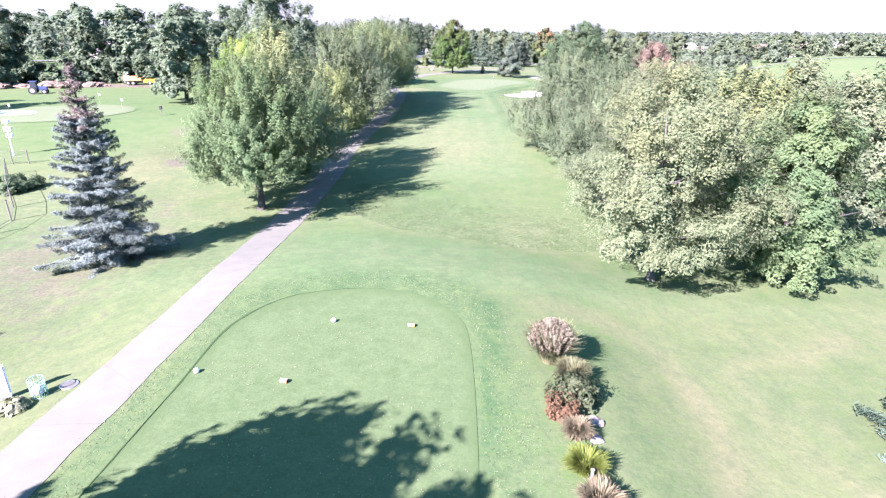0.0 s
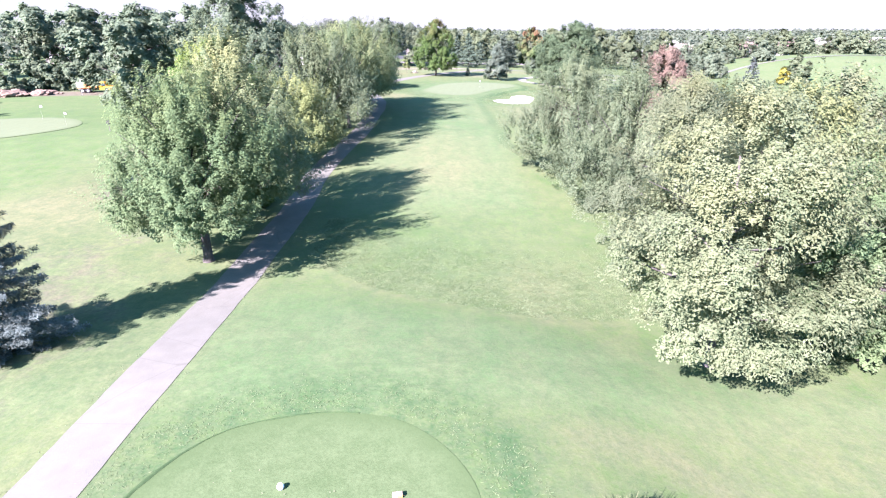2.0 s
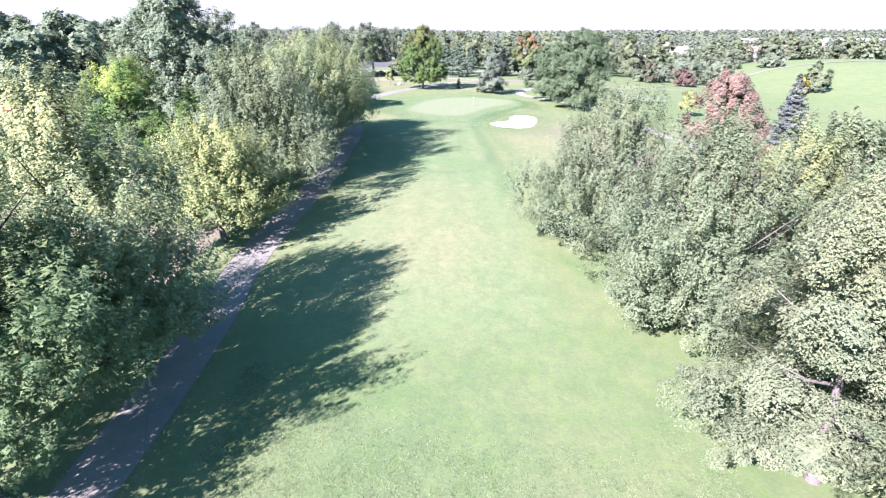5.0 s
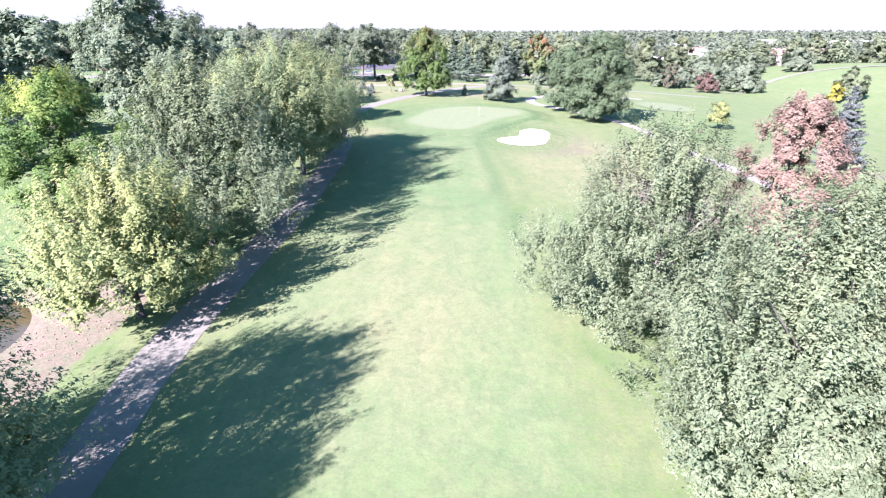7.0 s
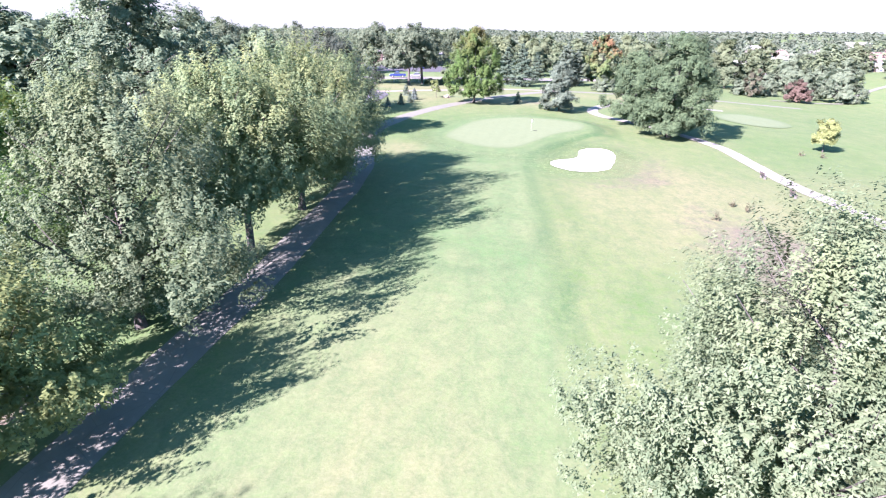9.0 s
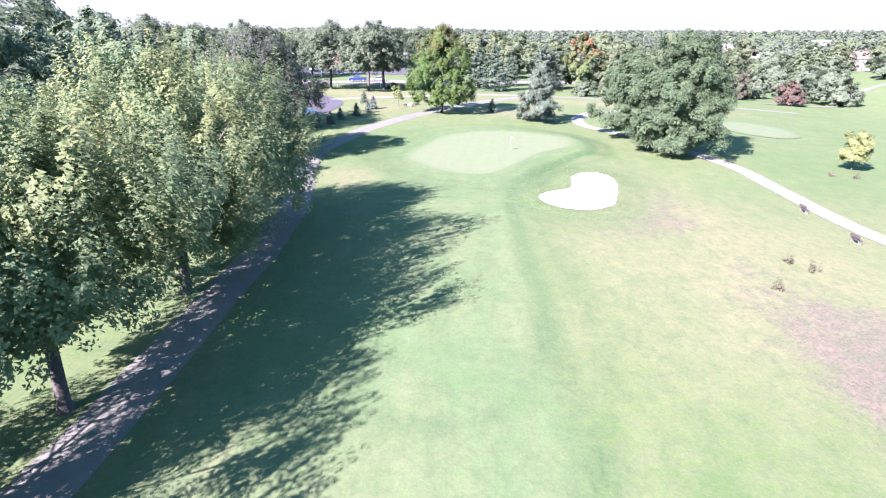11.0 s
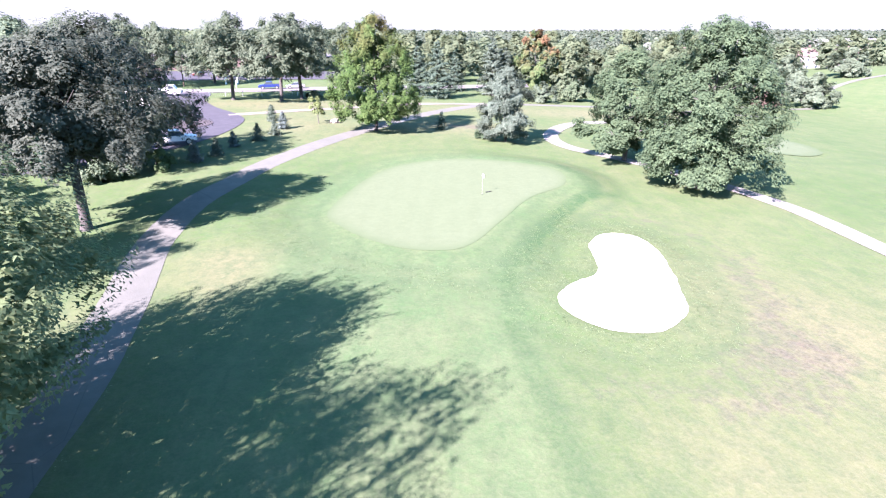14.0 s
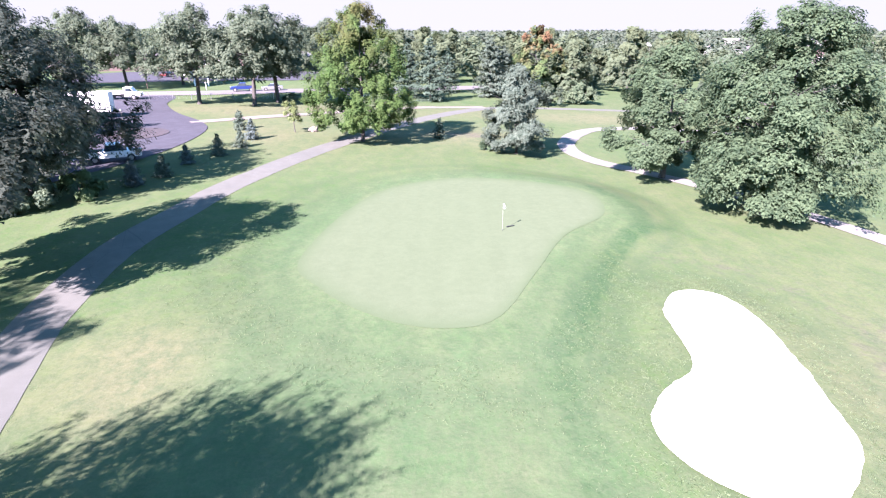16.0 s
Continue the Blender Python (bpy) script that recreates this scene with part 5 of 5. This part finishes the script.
def grass_clump(label, x, y, h, spread, n, material, seed, plume=None, lean=0.35):
    e = empty("ornamental_grass", pose(x, y, lie1(x, y) - 0.02, 0, 0, seed * 33), label, "ornamental grass", "planting bed")
    v, f = blades(seed, n, h, spread, lean, 0.022)
    part("blades", raw_mesh("blades", v, f, material), material, e)
    if plume:
        rng = np.random.default_rng(seed + 5)
        m = 620
        az, out = rng.uniform(0, 6.283, m), rng.uniform(0, 1, m) ** 0.6
        P = []
        for a, o in zip(az, out):
            t = rng.uniform(0, 1, 16)
            r = spread * 0.92 * o * (0.85 + 0.2 * t)
            P.append(np.column_stack([r * math.cos(a) + rng.normal(0, .02, 16), r * math.sin(a) + rng.normal(0, .02, 16), h * (0.84 - 0.42 * o * o) + 0.5 * t]))
        P = np.concatenate(P)
        v, f = leaves(P, rng.normal(0, 0.6, P.shape) + np.array([0, 0, .5]), 0.05, 0.28, rng)
        part("plumes", raw_mesh("plumes", v, f, plume), plume, e, "feathery pinkish seed plumes")
    return e


STRAW = leaf_mat("straw_blades", (0.096, 0.088, 0.052), (0.176, 0.152, 0.096), None, glow=0.2)
GRASSY = leaf_mat("olive_blades", (0.069, 0.082, 0.039), (0.147, 0.147, 0.082), None, glow=0.2)
LIME_BLADE = leaf_mat("lime_blades", (0.074, 0.105, 0.015), (0.137, 0.168, 0.041), None, glow=0.3)
PLUME = leaf_mat("plume", (0.147, 0.133, 0.090), (0.236, 0.216, 0.159), None, glow=0.3)
SEDUM = leaf_mat("sedum", (0.050, 0.070, 0.035), (0.110, 0.135, 0.075), None)
RUSTY = leaf_mat("rusty_flower", (0.080, 0.050, 0.030), (0.165, 0.110, 0.065), None)
grass_clump("tall ornamental grass with feathery pinkish plumes", 5.5, 24.0, 2.1, 1.2, 1900, GRASSY, 401, PLUME, 0.22)
grass_clump("dense ornamental grass with pale plumes", 6.2, 22.4, 1.2, 0.8, 1400, GRASSY, 403, None, 0.35)
shrub("sedum_shrub", "rounded grey-green leafy shrub in the bed", 6.1, 20.8, 1.0, 1.05, SEDUM, 405, 130, 60, 0.06)
shrub("flowering_plant", "low rust-red flowering plant with yellow dots", 5.35, 19.7, 0.75, 0.6, RUSTY, 407, 60, 45, 0.05)
grass_clump("arching straw-coloured ornamental grass", 5.6, 18.4, 1.0, 0.62, 1200, STRAW, 409, None, 0.45)
grass_clump("bright yellow-green ornamental grass clump", 5.5, 16.5, 1.05, 0.72, 1600, LIME_BLADE, 411, None, 0.4)
grass_clump("straw-coloured arching ornamental grass clump", 5.6, 14.9, 1.1, 0.7, 1000, STRAW, 413, None, 0.4)
stone("stone", "flat pale edging stone beside the bed", 6.6, 19.5, 0.34, plain("pale_stone", (0.165, 0.150, 0.150), 0.9, 0, 0.2, 4, 0.5), 21, 0.25, "edging stones", "stone")
stone("stone", "flat pale edging stone beside the bed", 6.35, 18.4, 0.3, bpy.data.materials["pale_stone"], 24, 0.25, "edging stones", "stone")
STONE_PALE = bpy.data.materials["pale_stone"]
e = empty("bed_stake", pose(5.5, 15.7, lie1(5.5, 15.7) - 0.05), "short pale stake standing in the grass clump", "stake")
part("shaft", boxes((0, 0, 0.45, 0.1, 0.05, 0.9), bevel=0.01), STONE_PALE, e)
part("cap", boxes((0, 0, 0.92, 0.13, 0.08, 0.06), bevel=0.01), STONE_PALE, e)

e = empty("hole_sign", pose(-18.5, 20.9, lie1(-18.5, 20.9) - 0.03, 0, 0, 18), "upright blue and white tee sign board", "sign")
part("board", boxes((0, 0, 0.95, 0.62, 0.09, 1.5), bevel=0.015), WHITE, e)
part("panel", boxes((0.03, -0.055, 0.98, 0.5, 0.02, 1.3), bevel=0.005), plain("sign_blue", (0.22, 0.25, 0.42), 0.5, 0, 0.4, 6), e, "faded blue printed panel")
for z in (1.45, 1.3, 0.65, 0.5):
    part("text_bar", boxes((0.03, -0.07, z, 0.34, 0.008, 0.05)), WHITE, e)
part("foot", boxes((0, 0, 0.1, 0.66, 0.2, 0.2), bevel=0.02), STEEL, e)

HOSTA = leaf_mat("hosta_leaf", (0.120, 0.145, 0.070), (0.235, 0.245, 0.160), None, glow=0.2)
e = empty("hosta", pose(-17.5, 20.1, lie1(-17.5, 20.1)), "variegated cream and green hosta plant", "plant")
rng = np.random.default_rng(71)
a, o = rng.uniform(0, 6.283, 150), rng.uniform(0.1, 1, 150) ** 0.6
P = np.column_stack([0.62 * o * np.cos(a), 0.62 * o * np.sin(a), 0.42 - 0.3 * o ** 2 + rng.normal(0, 0.03, 150)])
v, f = leaves(P, np.column_stack([0.8 * o * np.cos(a), 0.8 * o * np.sin(a), np.full(150, 0.8)]) + rng.normal(0, .2, P.shape), 0.14, 0.55, rng)
part("leaves", raw_mesh("leaves", v, f, HOSTA), HOSTA, e)
part("stalk", cyl(0.05, 0.3, 8), LEAF_GREEN, e)

e = empty("litter_bin", pose(-17.05, 21.05, lie1(-17.05, 21.05) - 0.02), "round green wire litter bin beside the path", "litter bin")
bm = bmesh.new()
for i in range(20):
    t = 2 * math.pi * i / 20
    box(bm, 0.3 * math.cos(t), 0.3 * math.sin(t), 0.45, 0.014, 0.014, 0.86)
part("cage", bm, plain("green_enamel", (0.16, 0.30, 0.22), 0.5, 0, 0.2), e)
for z in (0.04, 0.45, 0.88):
    v, f = tube([(0.3 * math.cos(t), 0.3 * math.sin(t), z) for t in np.linspace(0, 6.2832, 25)], [0.016] * 25, 6)
    part("hoop", raw_mesh("hoop", v, f, None, True), bpy.data.materials["green_enamel"], e)
bm = bmesh.new()
bmesh.ops.create_icosphere(bm, subdivisions=2, radius=0.24)
for v_ in bm.verts:
    v_.co *= 1 + 0.3 * noise.noise(v_.co * 6)
part("liner", bm, plain("pale_liner", (0.55, 0.53, 0.62), 0.4, 0, 0.3, 8), e, "crumpled pale plastic liner", (0.0, 0, 0.32))
e = empty("path_drain", pose(-16.2, 21.75, lie1(-16.2, 21.75) + 0.01, 0, 0, 40), "round dark metal drain cover beside the path", "drain cover")
part("lid", cyl(0.34, 0.04, 24), DARK_STEEL, e)
v, f = tube([(0.36 * math.cos(t), 0.36 * math.sin(t), 0.02) for t in np.linspace(0, 6.2832, 25)], [0.03] * 25, 6)
part("rim", raw_mesh("rim", v, f, None, True), STEEL, e)


# ---------------------------------------------------------------- long grass
ROUGH_BLADE = leaf_mat("rough_blades", (0.104, 0.159, 0.073), (0.153, 0.195, 0.104), None, glow=0.5)


def long_grass(name, label, seed, p, h, blades_each=6):
    """Tufts of uncut grass at the plan points p, joined."""
    rng = np.random.default_rng(seed)
    n = len(p) * blades_each
    q = np.repeat(p, blades_each, 0) + rng.normal(0, 0.11, (n, 2))
    base = np.column_stack([q, lie(q[:, 0], q[:, 1]) - 0.01])
    a = rng.uniform(0, 6.283, n)
    side = np.column_stack([np.cos(a), np.sin(a), np.zeros(n)]) * rng.uniform(0.014, 0.03, n)[:, None]
    hh = h * np.repeat(rng.uniform(0.5, 1.3, len(p)), blades_each) * rng.uniform(0.6, 1.1, n)
    tip = base + np.column_stack([rng.normal(0, 2.4, (n, 2)) * hh[:, None], hh])
    v = np.stack([base - side, base + side, tip], 1).reshape(-1, 3)
    tagged(new(name, raw_mesh(name, v, np.arange(3 * n).reshape(n, 3), ROUGH_BLADE)), label, "grass", kind="stuff")


def scatter(seed, n, x0, x1, y0, y1, keep):
    """Plan points in a rectangle, thinned by keep(x, y) from 0 to 1 and by drifting patches."""
    rng = np.random.default_rng(seed)
    p = np.column_stack([rng.uniform(x0, x1, n), rng.uniform(y0, y1, n)])
    drift = np.array([noise.noise(Vector((x * 0.45, y * 0.45, seed))) for x, y in p])
    return p[rng.random(n) < keep(p[:, 0], p[:, 1]) * np.clip(0.6 + 0.6 * drift, 0.1, 1)]


def arc_rough(x, y):
    d = y - np.interp(x, [-9.5, -7.2, -4.6, -1.5, 2, 6.3, 11.7, 15], [54, 50, 47.3, 45.4, 43.9, 42.5, 43, 45])
    return step(0.1, 0.5, d) * (1 - step(6, 14, d))


def tee_rough(x, y):
    d = to_line(x, y, TEE, True)
    return step(0.15, 0.4, d) * (1 - step(1.6, 3.2, d)) * step(10, 16, y)


def bunker_rough(x, y):
    d = to_line(x, y, BUNKER, True)
    return step(0.15, 0.4, d) * (1 - step(0.8, 4.5, d))


def green_rough(x, y):
    d = to_line(x, y, GREEN, True)
    return step(2.5, 3.5, d) * (1 - step(5, 9, d)) * 0.8


def path_edge(x, y):
    d = np.abs(to_line(x, y, CART[(CART[:, 1] > -10) & (CART[:, 1] < 215)]))
    return step(1.28, 1.4, d) * (1 - step(1.5, 1.9, d))


long_grass("rough_grass", "taller uncut green grass in front of the mown fairway", 501, scatter(1, 44000, -9.5, 15, 42.5, 62, arc_rough), 0.065, 5)
long_grass("tee_bank_grass", "uncut grass on the bank round the tee", 503, scatter(2, 24000, -15, 6, 10, 36, tee_rough), 0.05, 3)
long_grass("bunker_grass", "longer grass round the lip of the sand bunker", 505, scatter(3, 20000, 9, 30, 133, 159, bunker_rough), 0.06, 4)
long_grass("green_surround_grass", "longer grass beyond the collar of the green", 507, scatter(4, 26000, -11, 20, 141, 170, green_rough), 0.06, 4)
long_grass("path_edge_grass", "grass growing over the edges of the cart path", 509, scatter(5, 42000, -17, 5, -5, 205, path_edge), 0.06, 4)


# ---------------------------------------------------------------- road, lot, buildings, vehicles
LOT = spline([(-62, 176), (-44, 171), (-30, 176), (-23.8, 184), (-20.4, 194), (-19.8, 206), (-22.5, 214), (-29, 224), (-34.5, 236), (-38, 250), (-52, 252), (-62, 238)], 1.0, True)
patch("parking_lot", LOT, 0.06, ASPHALT, "dark purple-grey asphalt parking lot", "parking lot", 10)
PAD = spline([(-31.5, 203), (-28.5, 199.5), (-25, 201), (-24.2, 205), (-27, 208.2), (-30.5, 207)], 0.6, True)
# a grey disc and the wedge of shadow beside it, painted as one dark tone
patch("lot_island", PAD, 0.12, plain("shaded_island", (0.050, 0.043, 0.045), 0.95, 0, 0.4, 2, 0.5), "rounded island on the lot with a shadow painted into its dark tone", "paving", 5)
ribbon("road", spline([(-260, 236), (-120, 246), (-60, 252), (-30, 256), (-10, 262), (20, 276), (60, 300)], 3), 8.5, 0.08, ROAD_MAT, "pale concrete road beyond the fence", "road", 0.02)
FAR_LOT = spline([(-75, 283), (-40, 286), (-8, 292), (-6, 318), (-40, 330), (-78, 322)], 2, True)
patch("far_parking_lot", FAR_LOT, 0.08, ASPHALT, "grey asphalt parking lot across the road", "parking lot", 6)
ribbon("hill_path", spline([(96, 258.5), (112, 258), (123, 262), (131, 275), (152, 292), (172, 296), (200, 285), (240, 270)], 2), 2.4, 0.1, PATH_MAT, "pale path climbing the grassy hill", "path")
patch("valley_lot", spline([(118, 400), (150, 395), (168, 430), (150, 462), (122, 450)], 3, True), 0.1, ROAD_MAT, "pale paved lot among distant trees", "parking lot", 5)


def wheel(parent, x, y, r, w):
    m = pose(x, y, r, 90, 0, 0)
    t = part("wheel", cyl(r, w, 20, m=Matrix.Translation((0, 0, -w / 2))), BLACK, parent, at=m)
    part("rim", cyl(r * 0.6, w + 0.03, 14, m=Matrix.Translation((0, 0, -w / 2 - 0.015))), STEEL, t)


def hull(rows, width, tuck=0.06, bevel=0.05):
    """A body from a side outline (x, z), as wide as width, rounded."""
    bm = bmesh.new()
    a = [bm.verts.new((x, -width / 2, z)) for x, z in rows]
    fc = bm.faces.new(a)
    r = bmesh.ops.extrude_face_region(bm, geom=[fc])
    bmesh.ops.translate(bm, verts=[g for g in r["geom"] if isinstance(g, bmesh.types.BMVert)], vec=(0, width, 0))
    zs = [v.co.z for v in bm.verts]
    lo, hi = min(zs), max(zs)
    for v in bm.verts:
        v.co.y *= 1 - tuck * (v.co.z - lo) / max(hi - lo, 0.01)
    bmesh.ops.recalc_face_normals(bm, faces=bm.faces[:])
    bmesh.ops.bevel(bm, geom=bm.edges[:], offset=bevel, segments=2, affect="EDGES", profile=0.5)
    return bm


def car(name, label, x, y, a, paint, kind="sedan", category="car"):
    e = empty(name, pose(x, y, lie1(x, y) + 0.08, 0, 0, a), label, category)
    if kind == "sedan":
        L, W = 4.6, 1.8
        part("body", hull([(-2.3, .35), (2.3, .35), (2.3, .72), (1.2, .92), (-1.6, .98), (-2.3, .9)], W), paint, e)
        part("cabin", hull([(-1.6, .95), (1.0, .92), (.35, 1.42), (-1.0, 1.45)], W * 0.9, 0.22), GLASS, e)
        part("roof", hull([(-1.0, 1.43), (.38, 1.41), (.3, 1.48), (-.92, 1.5)], W * 0.74, 0.05, 0.02), paint, e)
    else:
        L, W = 5.4, 1.95
        part("body", hull([(-2.7, .5), (2.7, .5), (2.7, 1.0), (1.3, 1.18), (-2.7, 1.18)], W), paint, e)
        part("cabin", hull([(-.75, 1.15), (1.35, 1.15), (.75, 1.78), (-.55, 1.8)], W * 0.92, 0.16), GLASS, e)
        part("roof", hull([(-.6, 1.77), (.78, 1.75), (.7, 1.86), (-.5, 1.87)], W * 0.8, 0.05, 0.02), paint, e)
        part("bed", boxes((-1.75, 0, 1.2, 1.7, 1.6, 0.05), bevel=0.01), BLACK, e)
    for sx in (-1, 1):
        for sy in (-1, 1):
            wheel(e, sx * L * 0.31, sy * (W / 2 - 0.08), 0.34 if kind == "sedan" else 0.4, 0.22)
    for sy in (-0.6, 0.6):
        part("headlight", boxes((L / 2, sy, 0.68 if kind == "sedan" else 0.95, 0.06, 0.32, 0.14), bevel=0.02), WHITE, e)
    return e


def truck(name, label, x, y, a, cab, bed, box_h=1.0, L=7.2):
    e = empty(name, pose(x, y, lie1(x, y) + 0.05, 0, 0, a), label, "truck")
    part("chassis", boxes((0, 0, 0.75, L, 0.9, 0.22), bevel=0.02), DARK_STEEL, e)
    part("cab", hull([(L * .14, .6), (L * .5, .6), (L * .5, 1.25), (L * .36, 1.45), (L * .3, 2.25), (L * .14, 2.3)], 2.1), cab, e)
    part("window", hull([(L * .18, 1.5), (L * .345, 1.5), (L * .30, 2.12), (L * .18, 2.15)], 2.13, 0.02, 0.02), GLASS, e)
    part("bed", boxes((-L * .2, 0, 1.05 + box_h / 2, L * .58, 2.2, box_h), bevel=0.06), bed, e)
    part("bed_rim", boxes((-L * .2, 0, 1.08 + box_h, L * .6, 2.28, 0.09), bevel=0.02), bed, e)
    for sx in (-.36, -.2, .34):
        for sy in (-1, 1):
            wheel(e, sx * L, sy * 0.95, 0.48, 0.3)
    return e


truck("dump_truck", "yellow and orange dump truck parked beside bare earth", -79.5, 152.6, 12, YELLOW, ORANGE, 1.0, 7.4)
e = bpy.data.objects["dump_truck"]
part("hoist_arm", boxes((-3.4, 0.9, 2.4, 0.07, 0.07, 0.9), (-3.1, 0.9, 2.85, 0.7, 0.07, 0.07), bevel=0.01), WHITE, e)
truck("flatbed_truck", "white flatbed truck parked on the lot", -45.5, 243.5, 4, WHITE, WHITE, 0.5, 8.0)
e = empty("box_trailer", pose(-41.0, 218.5, lie1(-41.0, 218.5) + 0.05, 0, 0, 8), "large white box trailer parked beside trees", "trailer")
part("box", boxes((0, 0, 2.35, 8.5, 2.5, 2.9), bevel=0.05), WHITE, e)
part("frame", boxes((0, 0, 0.8, 8.6, 1.2, 0.2), bevel=0.02), DARK_STEEL, e)
for sx in (-2.6, -1.6):
    for sy in (-1, 1):
        wheel(e, sx, sy * 1.0, 0.45, 0.3)
car("pickup_truck", "white pickup truck parked at the lot edge", -24.2, 187.4, 20, WHITE, "pickup", "pickup truck")
car("pickup_truck", "blue pickup truck on the road", -25.5, 258.5, 188, BLUE, "pickup", "pickup truck")
car("car", "silver car on the road behind trees", -19.6, 260.6, 190, SILVER)
car("car", "dark red car parked across the road", -55, 300, 80, plain("red_paint", (0.09, 0.012, 0.012), 0.35), "sedan")
car("car", "white car parked across the road", -49, 301, 84, WHITE)
car("car", "dark car parked across the road", -30, 304, 84, plain("dark_paint", (0.04, 0.045, 0.06), 0.35))
car("car", "blue car parked across the road", -22, 305, 84, BLUE)
for i, (x, y, m) in enumerate(((130, 418, WHITE), (137, 424, BLUE), (144, 414, SILVER), (128, 432, SILVER))):
    car("car", "parked car among distant trees", x, y, 30 + i * 25, m)
tr = empty("tractor", pose(-90.5, 129.5, lie1(-90.5, 129.5), 0, 0, 20), "dark blue tractor beside the earth heaps", "tractor")
NAVY = plain("navy_paint", (0.035, 0.05, 0.13), 0.45, 0, 0.3)
part("hood", hull([(0, .8), (1.9, .8), (1.9, 1.5), (0, 1.65)], 0.9), NAVY, tr)
part("cabin", hull([(-1.3, 1.0), (0.1, 1.0), (-.05, 2.6), (-1.1, 2.6)], 1.3), GLASS, tr)
part("roof", boxes((-0.6, 0, 2.68, 1.5, 1.4, 0.12), bevel=0.03), NAVY, tr)
for sx, r in ((-0.8, 0.8), (1.4, 0.5)):
    for sy in (-1, 1):
        wheel(tr, sx, sy * 0.85, r, 0.4)


def house(name, label, x, y, a, w, d, h, roof_h, wall, roof, cols=4, floors=2, chimney=True, category="house"):
    e = empty(name, pose(x, y, lie1(x, y) - 0.3, 0, 0, a), label, category)
    part("wall", boxes((0, 0, h / 2, w, d, h)), wall, e)
    bm = bmesh.new()
    o = 0.5
    b = [bm.verts.new(q) for q in ((-w / 2 - o, -d / 2 - o, h), (w / 2 + o, -d / 2 - o, h), (w / 2 + o, d / 2 + o, h), (-w / 2 - o, d / 2 + o, h))]
    r = [bm.verts.new((-w / 2 + d * 0.3, 0, h + roof_h)), bm.verts.new((w / 2 - d * 0.3, 0, h + roof_h))]
    for q in ((b[0], b[1], r[1], r[0]), (b[2], b[3], r[0], r[1]), (b[1], b[2], r[1]), (b[3], b[0], r[0]), (b[3], b[2], b[1], b[0])):
        bm.faces.new(q)
    rf = part("roof", bm, roof, e)
    if chimney:
        part("chimney", boxes((w * 0.22, d * 0.12, h + roof_h * 0.8, 0.9, 0.7, roof_h), bevel=0.03), BRICK_WALL, rf)
    for fl in range(floors):
        for i in range(cols):
            wx, wz = -w / 2 + w * (i + 0.5) / cols, (fl + 0.55) * h / floors
            wd = part("window", boxes((wx, -d / 2 - 0.03, wz, 1.2, 0.1, 1.3), bevel=0.02), WHITE, e)
            part("pane", boxes((wx, -d / 2 - 0.085, wz, 1.0, 0.03, 1.1)), GLASS, wd)
    part("door", boxes((w * 0.05, -d / 2 - 0.04, 1.25, 1.0, 0.1, 2.1), bevel=0.02), WOOD, e)
    return e


house("house", "large house with pinkish hipped roof and pale walls", 193, 372, -28, 17, 11, 6.0, 3.6, SIDING, ROOF_RED, 5)
house("house", "pale house with pinkish hipped roof", 212, 366, -30, 13, 10, 6.0, 3.6, SIDING, ROOF_RED, 4)
house("house", "low white-roofed house among distant trees", 165, 470, -15, 20, 11, 4.5, 2.4, SIDING, ROOF_PALE, 5, 1)
house("commercial_building", "long low red brick commercial building across the road", -64, 340, 4, 46, 16, 5.2, 1.4, BRICK_WALL, ROOF_GREY, 9, 1, False, "building")
house("commercial_building", "low pale commercial building behind trees", -12, 345, -4, 30, 14, 5.0, 1.4, SIDING, ROOF_GREY, 6, 1, False, "building")
house("house", "white house behind dark oak trees", -112, 205, 10, 16, 10, 5.5, 3.0, SIDING, ROOF_GREY, 4)
rng = np.random.default_rng(55)
for i in range(14):
    a, d = radians(rng.uniform(14, 40)), rng.uniform(480, 900)
    house("house", "distant suburban house with pitched roof", d * math.sin(a), d * math.cos(a), rng.uniform(-40, 10), rng.uniform(14, 22), 11, rng.uniform(5, 7), 3.6, SIDING, (ROOF_RED, ROOF_GREY, ROOF_PALE)[i % 3], 4, 2)
for x, y, w in ((560, 830, 60), (640, 850, 80), (480, 900, 46)):
    house("warehouse", "long white warehouse on the skyline", x, y, -34, w, 26, 9, 1.6, SIDING, ROOF_PALE, 8, 1, False, "building")
e = empty("utility_pole", pose(-48.5, 266.3, lie1(-48.5, 266.3) - 0.1), "grey wooden utility pole beside the road", "utility pole")
part("shaft", cyl(0.16, 10.5, 10, 0.11), WOOD, e)
part("crossarm", boxes((0, 0, 9.6, 2.2, 0.12, 0.14), bevel=0.01), WOOD, e)
e = empty("lamp_post", pose(-29.6, 204.4, lie1(-29.6, 204.4)), "grey lamp post beside the parking lot", "lamp post")
part("pole", cyl(0.06, 3.0, 10, 0.05), DARK_STEEL, e)
part("head", boxes((0, 0, 3.05, 0.3, 0.3, 0.26), bevel=0.05), SILVER, e)
post("road_sign", "white marker post beside the road", -34.5, 262.5, 1.8, 0.08, WHITE, None, "post")
e = empty("monument_sign", pose(-38, 272, lie1(-38, 272), 0, 0, 5), "low dark sign panel between two white pillars", "sign")
part("panel", boxes((0, 0, 1.1, 2.6, 0.2, 0.9), bevel=0.03), DARK_STEEL, e)
for sx in (-1.5, 1.5):
    part("pillar", boxes((sx, 0, 0.9, 0.35, 0.35, 1.8), bevel=0.03), WHITE, e)
